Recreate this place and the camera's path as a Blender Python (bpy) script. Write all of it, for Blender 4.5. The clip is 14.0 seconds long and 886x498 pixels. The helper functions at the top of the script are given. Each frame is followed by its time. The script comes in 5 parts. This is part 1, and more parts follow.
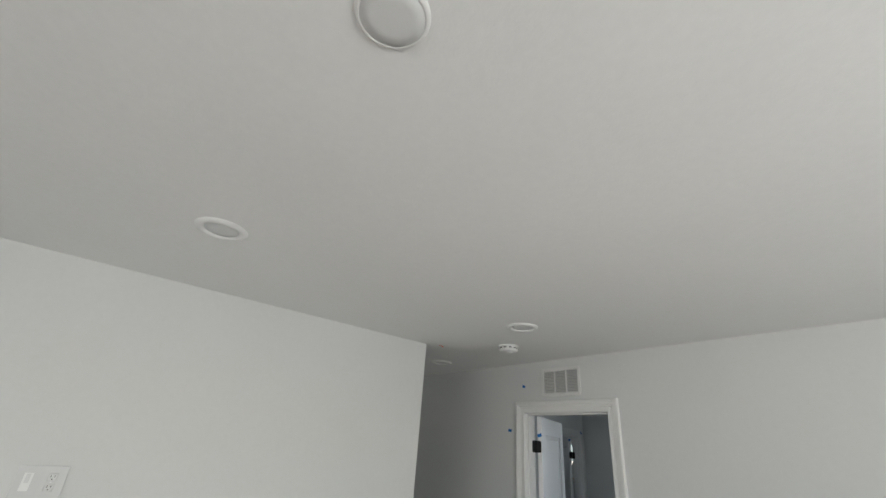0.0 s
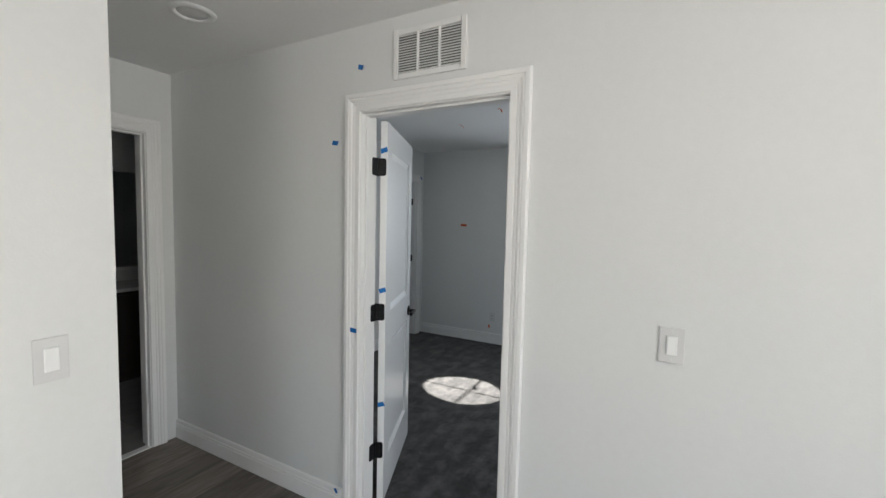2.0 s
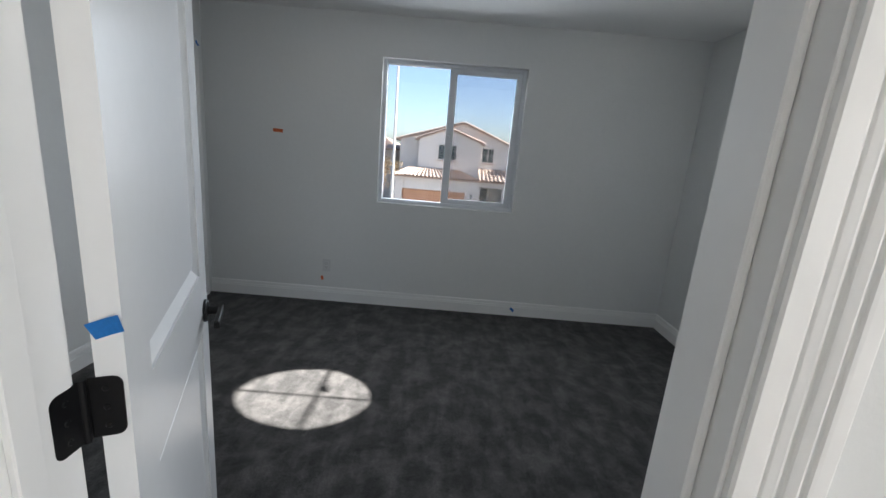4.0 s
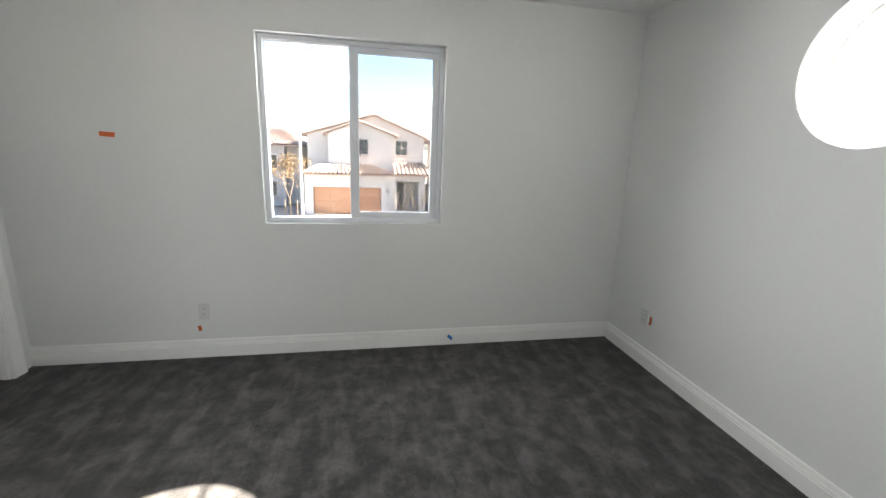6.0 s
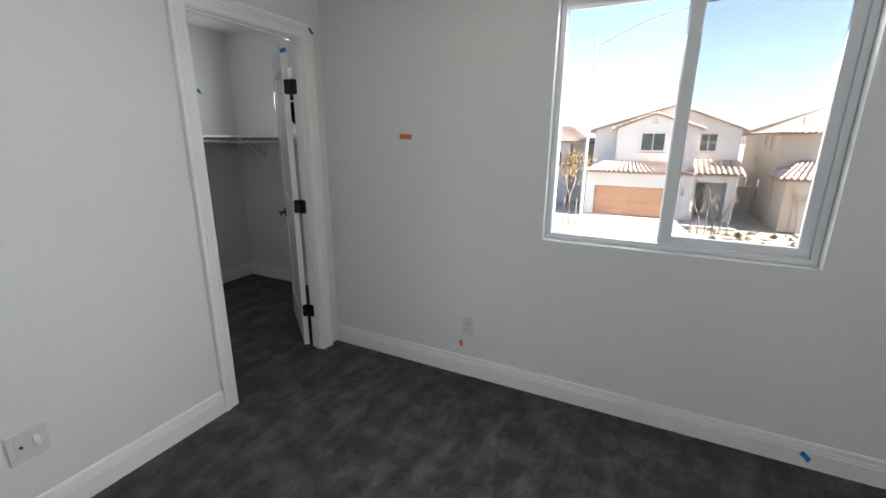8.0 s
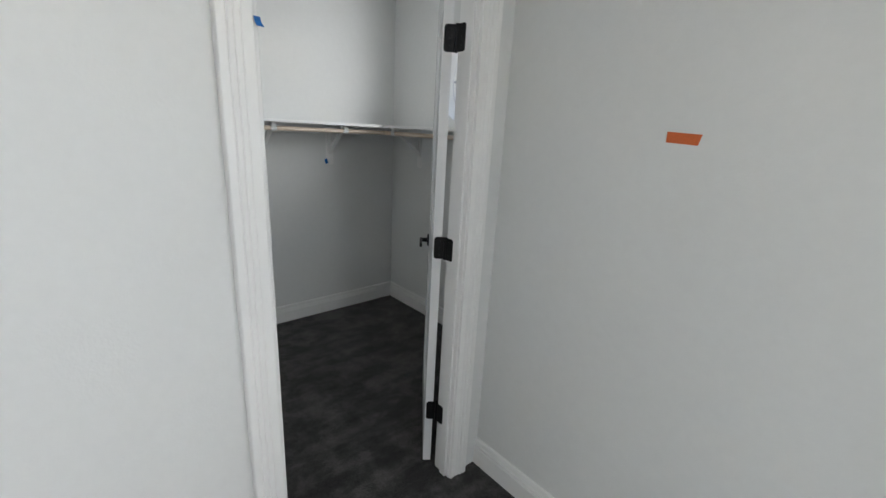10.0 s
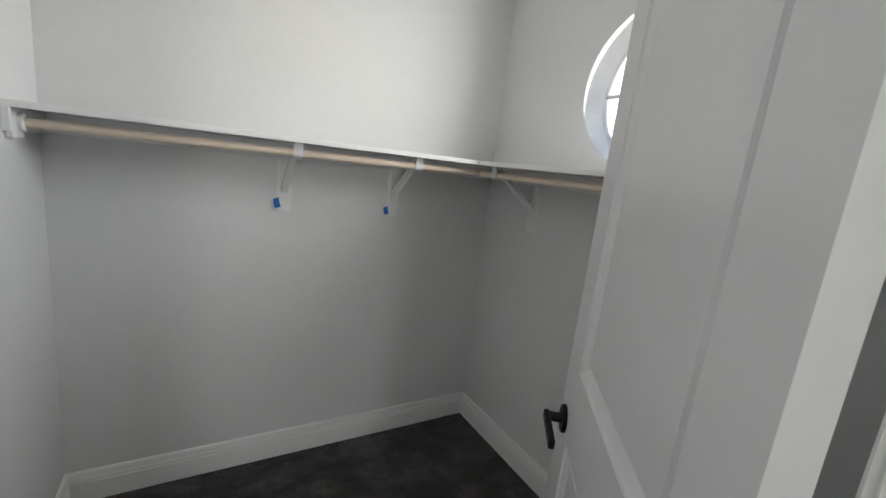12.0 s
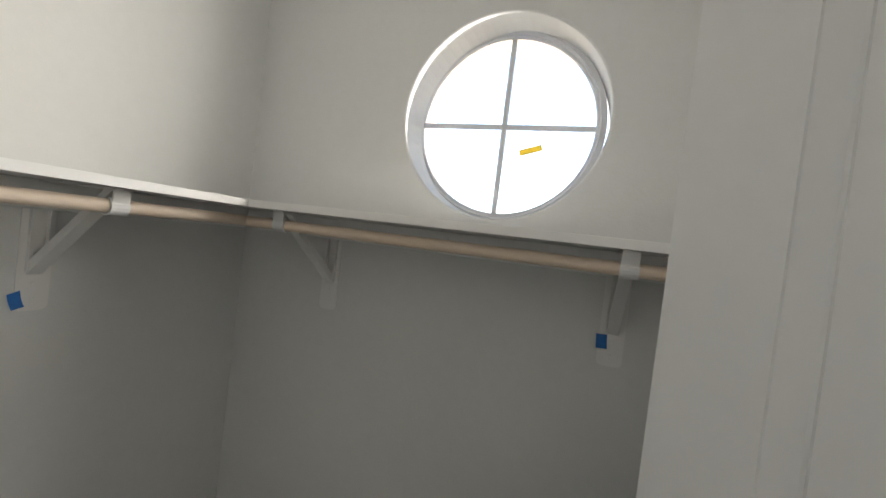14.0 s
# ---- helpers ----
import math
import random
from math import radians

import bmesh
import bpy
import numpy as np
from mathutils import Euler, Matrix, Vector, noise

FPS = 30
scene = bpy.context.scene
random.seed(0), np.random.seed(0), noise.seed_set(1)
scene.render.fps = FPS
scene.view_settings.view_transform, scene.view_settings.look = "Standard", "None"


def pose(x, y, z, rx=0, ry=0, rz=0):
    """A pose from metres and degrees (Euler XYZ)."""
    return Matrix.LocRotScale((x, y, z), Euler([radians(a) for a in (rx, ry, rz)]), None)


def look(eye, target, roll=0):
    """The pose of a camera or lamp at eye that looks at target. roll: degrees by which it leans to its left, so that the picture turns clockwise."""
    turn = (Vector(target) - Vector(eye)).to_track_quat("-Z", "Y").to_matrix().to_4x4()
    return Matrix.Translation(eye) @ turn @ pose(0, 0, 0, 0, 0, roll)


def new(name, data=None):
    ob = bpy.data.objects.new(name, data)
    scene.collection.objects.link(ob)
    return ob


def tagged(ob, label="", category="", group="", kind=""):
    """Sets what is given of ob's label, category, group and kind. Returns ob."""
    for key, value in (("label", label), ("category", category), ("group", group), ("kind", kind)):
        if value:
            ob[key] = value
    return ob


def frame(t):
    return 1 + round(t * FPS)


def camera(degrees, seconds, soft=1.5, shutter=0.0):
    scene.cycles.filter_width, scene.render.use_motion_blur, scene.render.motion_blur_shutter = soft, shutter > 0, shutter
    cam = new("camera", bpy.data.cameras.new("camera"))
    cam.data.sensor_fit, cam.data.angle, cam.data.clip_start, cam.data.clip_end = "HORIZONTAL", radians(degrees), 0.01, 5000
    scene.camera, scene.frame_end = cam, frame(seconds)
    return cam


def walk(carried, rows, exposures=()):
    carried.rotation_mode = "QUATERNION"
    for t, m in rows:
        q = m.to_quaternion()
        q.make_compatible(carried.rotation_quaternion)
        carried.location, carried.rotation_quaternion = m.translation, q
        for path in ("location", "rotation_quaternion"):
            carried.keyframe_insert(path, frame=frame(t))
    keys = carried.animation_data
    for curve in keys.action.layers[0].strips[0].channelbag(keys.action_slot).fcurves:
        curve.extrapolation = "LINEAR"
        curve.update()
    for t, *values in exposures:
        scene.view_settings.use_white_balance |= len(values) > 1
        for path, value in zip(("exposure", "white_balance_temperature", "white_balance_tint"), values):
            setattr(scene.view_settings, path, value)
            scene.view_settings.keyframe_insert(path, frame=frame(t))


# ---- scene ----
cam = camera(93.8, 14.0)
PATH = [
    (0, (2.426, -2.849, 1.731), (0.996, -1.751, 2.597), 4.4),
    (0.5, (2.182, -2.539, 1.668), (0.67, -1.35, 2.216), 3.1),
    (1, (1.922, -2.221, 1.598), (0.552, -0.774, 1.776), 0.4),
    (1.5, (1.625, -1.881, 1.552), (0.49, -0.234, 1.541), 1.1),
    (2, (1.316, -1.588, 1.533), (0.368, 0.167, 1.398), 1.3),
    (2.5, (1.044, -1.291, 1.495), (0.279, 0.543, 1.269), 1.4),
    (3, (0.778, -0.957, 1.494), (0.205, 0.937, 1.201), 1.9),
    (3.5, (0.544, -0.671, 1.452), (0.263, 1.267, 1.046), 3.1),
    (4, (0.453, -0.348, 1.422), (0.458, 1.599, 0.966), 4.8),
    (4.2, (0.447, -0.233, 1.438), (0.582, 1.708, 0.976), 5.3),
    (6.3, (0.488, 0.435, 1.474), (0.868, 2.342, 1.004), 2.2),
    (6.5, (0.486, 0.476, 1.464), (0.678, 2.411, 0.998), 1.9),
    (7, (0.466, 0.571, 1.472), (0.235, 2.495, 0.977), 1.5),
    (7.5, (0.427, 0.769, 1.451), (-0.145, 2.619, 0.948), 1.1),
    (8, (0.334, 1.055, 1.473), (-0.518, 2.79, 0.959), 0.5),
    (8.5, (0.194, 1.392, 1.469), (-0.897, 2.991, 0.967), 1.0),
    (8.7, (0.113, 1.509, 1.47), (-1.054, 3.053, 0.97), 1.4),
    (10.8, (-1.101, 2.408, 1.468), (-2.687, 3.512, 0.953), 3.3),
    (11, (-1.233, 2.516, 1.426), (-2.870, 3.556, 0.936), 3.4),
    (11.5, (-1.468, 2.688, 1.453), (-3.167, 3.640, 1.002), 4.5),
    (12, (-1.669, 2.715, 1.444), (-3.351, 3.726, 1.057), 6.6),
    (12.5, (-1.838, 2.717, 1.446), (-3.41, 3.918, 1.157), 8.8),
    (13, (-2.028, 2.812, 1.428), (-3.484, 4.174, 1.269), 9.2),
    (13.5, (-2.195, 2.928, 1.42), (-3.406, 4.516, 1.348), 9.0),
    (14, (-2.394, 2.966, 1.447), (-3.072, 4.847, 1.401), 7.0),
]
walk(cam, [(t, look(e, g, r)) for t, e, g, r in PATH],
     [(0, 2.28, 6100, 7), (1.0, 2.58, 6150, 8), (2.5, 3.06, 6200, 9.5), (3.0, 2.95, 6200, 10), (3.6, 2.9, 6200, 10), (4.2, 3.4, 6150, 10), (6.3, 4.25, 6850, 10.5), (8.7, 3.85, 6550, 10),
      (10.8, 4.75, 6600, 10.5), (12.0, 4.75, 6850, 11.5), (13.3, 4.66, 6650, 11.5), (14, 4.6, 7500, 12)])

# ---- world and light ----
SUN_TRAVEL = Vector((-2.865, -0.005, -1.86)).normalized()
world = bpy.data.worlds.new("sky")
scene.world = world
world.use_nodes = True
wn = world.node_tree
sky = wn.nodes.new("ShaderNodeTexSky")
sky.sky_type = 'NISHITA'
sky.sun_disc = False
sky.sun_elevation = math.asin(-SUN_TRAVEL.z)
sky.sun_rotation = math.atan2(-SUN_TRAVEL.x, -SUN_TRAVEL.y)
sky.air_density, sky.dust_density, sky.ozone_density = 0.75, 1.4, 1.0
wn.nodes["Background"].inputs["Strength"].default_value = 0.05
wn.links.new(sky.outputs["Color"], wn.nodes["Background"].inputs["Color"])

sun_data = bpy.data.lights.new("sun", 'SUN')
sun_data.energy, sun_data.angle, sun_data.color = 4.0, radians(0.5), (1.0, 0.93, 0.84)
sun_lamp = new("sun", sun_data)
sun_lamp.matrix_world = Matrix.Translation((30, 0, 30)) @ SUN_TRAVEL.to_track_quat("-Z", "Y").to_matrix().to_4x4()


def window_lamp(name, place, target, wide, high, watts, colour, shape='RECTANGLE', spread=180):
    data = bpy.data.lights.new(name, 'AREA')
    data.shape, data.size, data.size_y = shape, wide, high
    data.energy, data.color, data.spread = watts, colour, radians(spread)
    ob = new(name, data)
    ob.matrix_world = look(place, target)


# daylight in the two loft windows behind the walker
window_lamp("loft_window_daylight_east", (4.62, -2.3, 1.45), (0.0, -2.3, 5.2), 1.7, 1.4, 7.4, (1.0, 0.99, 0.955))
window_lamp("loft_window_daylight_south", (2.2, -5.92, 1.45), (0.6, 0, 5.5), 1.7, 1.4, 2.9, (1.0, 0.99, 0.955))
# daylight in the two round windows
window_lamp("round_window_daylight_east", (2.725, 1.77, 1.86), (-1.6, 0.75, 1.35), 0.6, 0.6, 0.5, (0.90, 0.955, 1.0), 'ELLIPSE', 115)
window_lamp("round_window_daylight_closet", (-2.69, 4.083, 1.81), (-2.80, 3.0, 1.90), 0.54, 0.54, 0.30, (0.97, 0.985, 1.0), 'ELLIPSE', 150)
# daylight in the sliding window
window_lamp("slider_window_daylight", (0.444, 3.46, 1.54), (0.3, 0.6, 0.9), 1.1, 1.1, 2.15, (0.93, 0.965, 1.0), 'RECTANGLE', 150)


# ---- materials ----
def material(name):
    m = bpy.data.materials.new(name)
    m.use_nodes = True
    nt = m.node_tree
    return m, nt, nt.nodes["Principled BSDF"]


def noise_node(nt, scale, detail=4.0, rough=0.55, vec=None):
    n = nt.nodes.new("ShaderNodeTexNoise")
    n.inputs["Scale"].default_value = scale
    n.inputs["Detail"].default_value = detail
    n.inputs["Roughness"].default_value = rough
    if vec is not None:
        nt.links.new(vec, n.inputs["Vector"])
    return n


def ramp_node(nt, fac, stops):
    r = nt.nodes.new("ShaderNodeValToRGB")
    e = r.color_ramp.elements
    while len(e) < len(stops):
        e.new(0.5)
    for el, (p, c) in zip(e, stops):
        el.position, el.color = p, (*c, 1)
    nt.links.new(fac, r.inputs["Fac"])
    return r


def shade(c, f):
    return tuple(min(1.0, v * f) for v in c)


def surface(name, colour, rough, grain=60.0, vary=0.05, bump=0.1, bump_scale=250.0, depth=0.001, metal=0.0, broad=1.3, spec=0.5,
            random_tint=0.0, stretch=None):
    """A painted or plain solid: broad stains, fine grain and fine relief, in metres."""
    m, nt, b = material(name)
    tc = nt.nodes.new("ShaderNodeTexCoord")
    vec = tc.outputs["Object"]
    if stretch:
        mp = nt.nodes.new("ShaderNodeMapping")
        mp.inputs["Scale"].default_value = stretch
        nt.links.new(vec, mp.inputs["Vector"])
        vec = mp.outputs["Vector"]
    big = noise_node(nt, broad, 3, 0.5, vec)
    fine = noise_node(nt, grain, 4, 0.6, vec)
    mix = nt.nodes.new("ShaderNodeMath")
    mix.operation = 'ADD'
    nt.links.new(big.outputs["Fac"], mix.inputs[0])
    nt.links.new(fine.outputs["Fac"], mix.inputs[1])
    half = nt.nodes.new("ShaderNodeMath")
    half.operation = 'MULTIPLY'
    half.inputs[1].default_value = 0.5
    nt.links.new(mix.outputs[0], half.inputs[0])
    r = ramp_node(nt, half.outputs[0], [(0.35, shade(colour, 1 - vary)), (0.65, shade(colour, 1 + vary))])
    out = r.outputs["Color"]
    if random_tint:
        oi = nt.nodes.new("ShaderNodeObjectInfo")
        mr = nt.nodes.new("ShaderNodeMapRange")
        mr.inputs["To Min"].default_value, mr.inputs["To Max"].default_value = 1 - random_tint, 1 + random_tint
        nt.links.new(oi.outputs["Random"], mr.inputs["Value"])
        mul = nt.nodes.new("ShaderNodeMix")
        mul.data_type, mul.blend_type = 'RGBA', 'MULTIPLY'
        mul.inputs["Factor"].default_value = 1.0
        nt.links.new(out, mul.inputs["A"])
        nt.links.new(mr.outputs["Result"], mul.inputs["B"])
        out = mul.outputs["Result"]
    nt.links.new(out, b.inputs["Base Color"])
    b.inputs["Roughness"].default_value = rough
    b.inputs["Metallic"].default_value = metal
    b.inputs["Specular IOR Level"].default_value = spec
    if bump:
        rel = noise_node(nt, bump_scale, 2, 0.5, vec)
        bn = nt.nodes.new("ShaderNodeBump")
        bn.inputs["Strength"].default_value, bn.inputs["Distance"].default_value = bump, depth
        nt.links.new(rel.outputs["Fac"], bn.inputs["Height"])
        nt.links.new(bn.outputs["Normal"], b.inputs["Normal"])
    return m


WALL = surface("wall_paint", (0.755, 0.765, 0.757), 0.75, grain=35, vary=0.018, bump=0.35, bump_scale=130, depth=0.0012, spec=0.3)
CEIL = surface("ceiling_paint", (0.86, 0.867, 0.862), 0.85, grain=40, vary=0.02, bump=0.4, bump_scale=120, depth=0.0015, spec=0.2)
TRIM = surface("trim_paint", (0.87, 0.87, 0.86), 0.36, grain=25, vary=0.015, bump=0.08, bump_scale=60, depth=0.0006)
DOOR = surface("door_paint", (0.81, 0.82, 0.825), 0.26, grain=30, vary=0.015, bump=0.12, bump_scale=240, depth=0.0005)
BLACK = surface("matte_black_metal", (0.012, 0.012, 0.013), 0.42, grain=90, vary=0.2, bump=0.05, metal=0.6)
PLASTIC = surface("white_plastic", (0.86, 0.865, 0.86), 0.3, grain=40, vary=0.012, bump=0.03)
SWITCH = surface("switch_plate_plastic", (0.69, 0.69, 0.685), 0.28, grain=40, vary=0.012, bump=0.03)
OUTLET = surface("light_grey_outlet_plastic", (0.66, 0.67, 0.67), 0.35, grain=40, vary=0.012, bump=0.03)
LENS = surface("lamp_lens_frosted", (0.72, 0.73, 0.73), 0.5, grain=60, vary=0.02, bump=0.05)
VENT = surface("vent_enamel", (0.80, 0.80, 0.79), 0.4, grain=40, vary=0.02, bump=0.04)
# near-black colour stands in for the shade inside the ducts
VENT_SHADE = surface("duct_shade", (0.10, 0.10, 0.105), 0.8, grain=30, vary=0.2, bump=0)
VINYL = surface("window_vinyl", (0.74, 0.76, 0.79), 0.4, grain=30, vary=0.012, bump=0.03)
BLUE = surface("blue_masking_tape", (0.008, 0.15, 0.47), 0.6, grain=220, vary=0.12, bump=0.3, bump_scale=500, depth=0.0004)
ORANGE = surface("orange_masking_tape", (0.62, 0.13, 0.03), 0.6, grain=220, vary=0.12, bump=0.3, bump_scale=500, depth=0.0004)
YELLOW = surface("yellow_sticker", (0.75, 0.55, 0.05), 0.5, grain=120, vary=0.1, bump=0.1)
SLOT = surface("slot_dark", (0.05, 0.05, 0.05), 0.6, bump=0)
ROD = surface("closet_rod_pine", (0.80, 0.67, 0.545), 0.45, grain=60, vary=0.13, bump=0.15, bump_scale=90, stretch=(18, 1, 18))
ROD_X = surface("closet_rod_pine_cross", (0.80, 0.66, 0.53), 0.45, grain=60, vary=0.13, bump=0.15, bump_scale=90, stretch=(1, 18, 18))
SHELF = surface("shelf_white_melamine", (0.80, 0.80, 0.79), 0.45, grain=30, vary=0.012, bump=0.05)
STEEL = surface("bracket_white_enamel", (0.84, 0.84, 0.83), 0.35, grain=30, vary=0.015, bump=0.03)
GROUT = surface("grout_grey", (0.28, 0.27, 0.26), 0.9, grain=80, vary=0.1, bump=0.3)
BATH_TILE = surface("bath_floor_tile", (0.30, 0.29, 0.28), 0.4, grain=10, vary=0.12, bump=0.05, random_tint=0.06)
VANITY = surface("dark_vanity_wood", (0.035, 0.028, 0.025), 0.45, grain=40, vary=0.25, bump=0.15, stretch=(8, 8, 0.6))
STONE = surface("white_vanity_top", (0.72, 0.72, 0.71), 0.2, grain=20, vary=0.04, bump=0)
STUCCO = surface("stucco_offwhite", (0.55, 0.53, 0.51), 0.92, grain=8, vary=0.05, bump=0.5, bump_scale=25, depth=0.01, broad=0.4)
STUCCO_TAN = surface("stucco_tan", (0.48, 0.40, 0.32), 0.92, grain=8, vary=0.07, bump=0.5, bump_scale=25, depth=0.01, broad=0.4)
STUCCO_GREY = surface("stucco_grey", (0.42, 0.41, 0.41), 0.92, grain=8, vary=0.06, bump=0.5, bump_scale=25, depth=0.01, broad=0.4)
TILE = surface("clay_roof_tile", (0.42, 0.33, 0.27), 0.85, grain=5, vary=0.3, bump=0.4, bump_scale=14, depth=0.02, broad=1.1)
FASCIA = surface("fascia_brown", (0.33, 0.23, 0.18), 0.7, grain=10, vary=0.15, bump=0.2)
GARAGE = surface("garage_door_tan", (0.42, 0.22, 0.125), 0.6, grain=12, vary=0.08, bump=0.1, broad=0.6)
GARAGE_WHITE = surface("garage_door_white", (0.50, 0.49, 0.48), 0.6, grain=12, vary=0.05, bump=0.1)
FAR_GLASS = surface("far_window_glass", (0.03, 0.045, 0.05), 0.12, grain=3, vary=0.3, bump=0)
FAR_TRIM = surface("far_window_trim", (0.52, 0.50, 0.48), 0.8, grain=12, vary=0.05, bump=0.1)
FAR_DOOR = surface("far_entry_door", (0.06, 0.075, 0.085), 0.5, grain=10, vary=0.15, bump=0.1)
CONCRETE = surface("driveway_concrete", (0.38, 0.37, 0.35), 0.9, grain=9, vary=0.09, bump=0.4, bump_scale=40, depth=0.004, broad=0.5)
ASPHALT = surface("road_asphalt", (0.085, 0.083, 0.08), 0.9, grain=30, vary=0.2, bump=0.5, bump_scale=120, depth=0.004, broad=0.3)
DESERT = surface("desert_gravel", (0.40, 0.345, 0.28), 0.95, grain=18, vary=0.2, bump=0.7, bump_scale=35, depth=0.02, broad=0.35)
ROCK = surface("landscape_rock", (0.36, 0.29, 0.215), 0.9, grain=14, vary=0.2, bump=0.6, bump_scale=20, depth=0.02, random_tint=0.15)
BARK = surface("tree_bark", (0.20, 0.15, 0.11), 0.9, grain=30, vary=0.25, bump=0.6, bump_scale=50, depth=0.01)
LEAF = surface("autumn_leaf", (0.20, 0.13, 0.055), 0.7, grain=20, vary=0.35, bump=0, broad=2.5)
LEAF_GREEN = surface("shrub_leaf", (0.12, 0.14, 0.05), 0.7, grain=20, vary=0.35, bump=0, broad=2.5)
POLE = surface("lamp_pole_steel", (0.50, 0.50, 0.50), 0.5, grain=20, vary=0.06, bump=0.1, metal=0.3)
CAR_PAINT = surface("car_paint_grey", (0.16, 0.18, 0.20), 0.25, grain=40, vary=0.04, bump=0)
RUBBER = surface("tyre_rubber", (0.03, 0.03, 0.03), 0.85, grain=40, vary=0.2, bump=0.3)
RIM = surface("wheel_alloy", (0.45, 0.45, 0.46), 0.35, metal=0.8, bump=0)
LAMP_RED = surface("tail_lamp_red", (0.35, 0.02, 0.02), 0.2, bump=0)
HEADLIGHT = surface("headlamp_clear", (0.6, 0.62, 0.65), 0.15, bump=0)


def carpet_material():
    """Dark cut pile, brushed in soft lighter and darker swathes."""
    m, nt, b = material("carpet_charcoal")
    tc = nt.nodes.new("ShaderNodeTexCoord")
    mp = nt.nodes.new("ShaderNodeMapping")
    mp.inputs["Rotation"].default_value = (0, 0, radians(9))
    mp.inputs["Scale"].default_value = (1.9, 0.5, 1.0)
    nt.links.new(tc.outputs["Object"], mp.inputs["Vector"])
    streak = noise_node(nt, 6.5, 7, 0.6, mp.outputs["Vector"])
    swathe = noise_node(nt, 6.8, 7, 0.62, tc.outputs["Object"])
    swathe.inputs["Distortion"].default_value = 0.3
    both = nt.nodes.new("ShaderNodeMath")
    both.operation = 'MULTIPLY_ADD'
    both.inputs[1].default_value = 0.55
    nt.links.new(streak.outputs["Fac"], both.inputs[0])
    low = nt.nodes.new("ShaderNodeMath")
    low.operation = 'MULTIPLY'
    low.inputs[1].default_value = 0.7
    nt.links.new(swathe.outputs["Fac"], low.inputs[0])
    nt.links.new(low.outputs[0], both.inputs[2])
    spots = noise_node(nt, 11, 5, 0.62, tc.outputs["Object"])
    tuft = noise_node(nt, 150, 4, 0.75, tc.outputs["Object"])
    a = ramp_node(nt, both.outputs[0], [(0.53, (0.025, 0.0240, 0.0236)), (0.60, (0.040, 0.0383, 0.0374)), (0.66, (0.061, 0.0582, 0.0564)), (0.75, (0.092, 0.0875, 0.0840))])
    s = ramp_node(nt, spots.outputs["Fac"], [(0.30, (0.55, 0.55, 0.56)), (0.37, (0.92, 0.92, 0.92)), (0.7, (1.1, 1.1, 1.1))])
    t = ramp_node(nt, tuft.outputs["Fac"], [(0.3, (0.45, 0.45, 0.45)), (0.7, (1.5, 1.5, 1.5))])
    last = a.outputs["Color"]
    for other in (s, t):
        mul = nt.nodes.new("ShaderNodeMix")
        mul.data_type, mul.blend_type = 'RGBA', 'MULTIPLY'
        mul.inputs["Factor"].default_value = 1.0
        nt.links.new(last, mul.inputs["A"])
        nt.links.new(other.outputs["Color"], mul.inputs["B"])
        last = mul.outputs["Result"]
    nt.links.new(last, b.inputs["Base Color"])
    b.inputs["Roughness"].default_value = 1.0
    b.inputs["Specular IOR Level"].default_value = 0.1
    b.inputs["Sheen Weight"].default_value = 0.16
    b.inputs["Sheen Roughness"].default_value = 0.6
    bn = nt.nodes.new("ShaderNodeBump")
    bn.inputs["Strength"].default_value, bn.inputs["Distance"].default_value = 0.8, 0.006
    nt.links.new(tuft.outputs["Fac"], bn.inputs["Height"])
    nt.links.new(bn.outputs["Normal"], b.inputs["Normal"])
    return m


def plank_material():
    """Grey-brown wood-look boards, grain along y, each its own tone."""
    m, nt, b = material("grey_oak_plank")
    tc = nt.nodes.new("ShaderNodeTexCoord")
    oi = nt.nodes.new("ShaderNodeObjectInfo")
    add = nt.nodes.new("ShaderNodeVectorMath")
    add.operation = 'ADD'
    mulr = nt.nodes.new("ShaderNodeMath")
    mulr.operation = 'MULTIPLY'
    mulr.inputs[1].default_value = 37.0
    nt.links.new(oi.outputs["Random"], mulr.inputs[0])
    nt.links.new(tc.outputs["Object"], add.inputs[0])
    nt.links.new(mulr.outputs[0], add.inputs[1])
    mp = nt.nodes.new("ShaderNodeMapping")
    mp.inputs["Scale"].default_value = (14, 0.9, 14)
    nt.links.new(add.outputs[0], mp.inputs["Vector"])
    grain = noise_node(nt, 2.2, 7, 0.62, mp.outputs["Vector"])
    grain.inputs["Distortion"].default_value = 0.6
    r = ramp_node(nt, grain.outputs["Fac"], [(0.3, (0.13, 0.105, 0.088)), (0.5, (0.215, 0.185, 0.16)), (0.72, (0.31, 0.275, 0.245))])
    mr = nt.nodes.new("ShaderNodeMapRange")
    mr.inputs["To Min"].default_value, mr.inputs["To Max"].default_value = 0.62, 1.2
    nt.links.new(oi.outputs["Random"], mr.inputs["Value"])
    mul = nt.nodes.new("ShaderNodeMix")
    mul.data_type, mul.blend_type = 'RGBA', 'MULTIPLY'
    mul.inputs["Factor"].default_value = 1.0
    nt.links.new(r.outputs["Color"], mul.inputs["A"])
    nt.links.new(mr.outputs["Result"], mul.inputs["B"])
    nt.links.new(mul.outputs["Result"], b.inputs["Base Color"])
    b.inputs["Roughness"].default_value = 0.5
    bn = nt.nodes.new("ShaderNodeBump")
    bn.inputs["Strength"].default_value, bn.inputs["Distance"].default_value = 0.15, 0.001
    nt.links.new(grain.outputs["Fac"], bn.inputs["Height"])
    nt.links.new(bn.outputs["Normal"], b.inputs["Normal"])
    return m


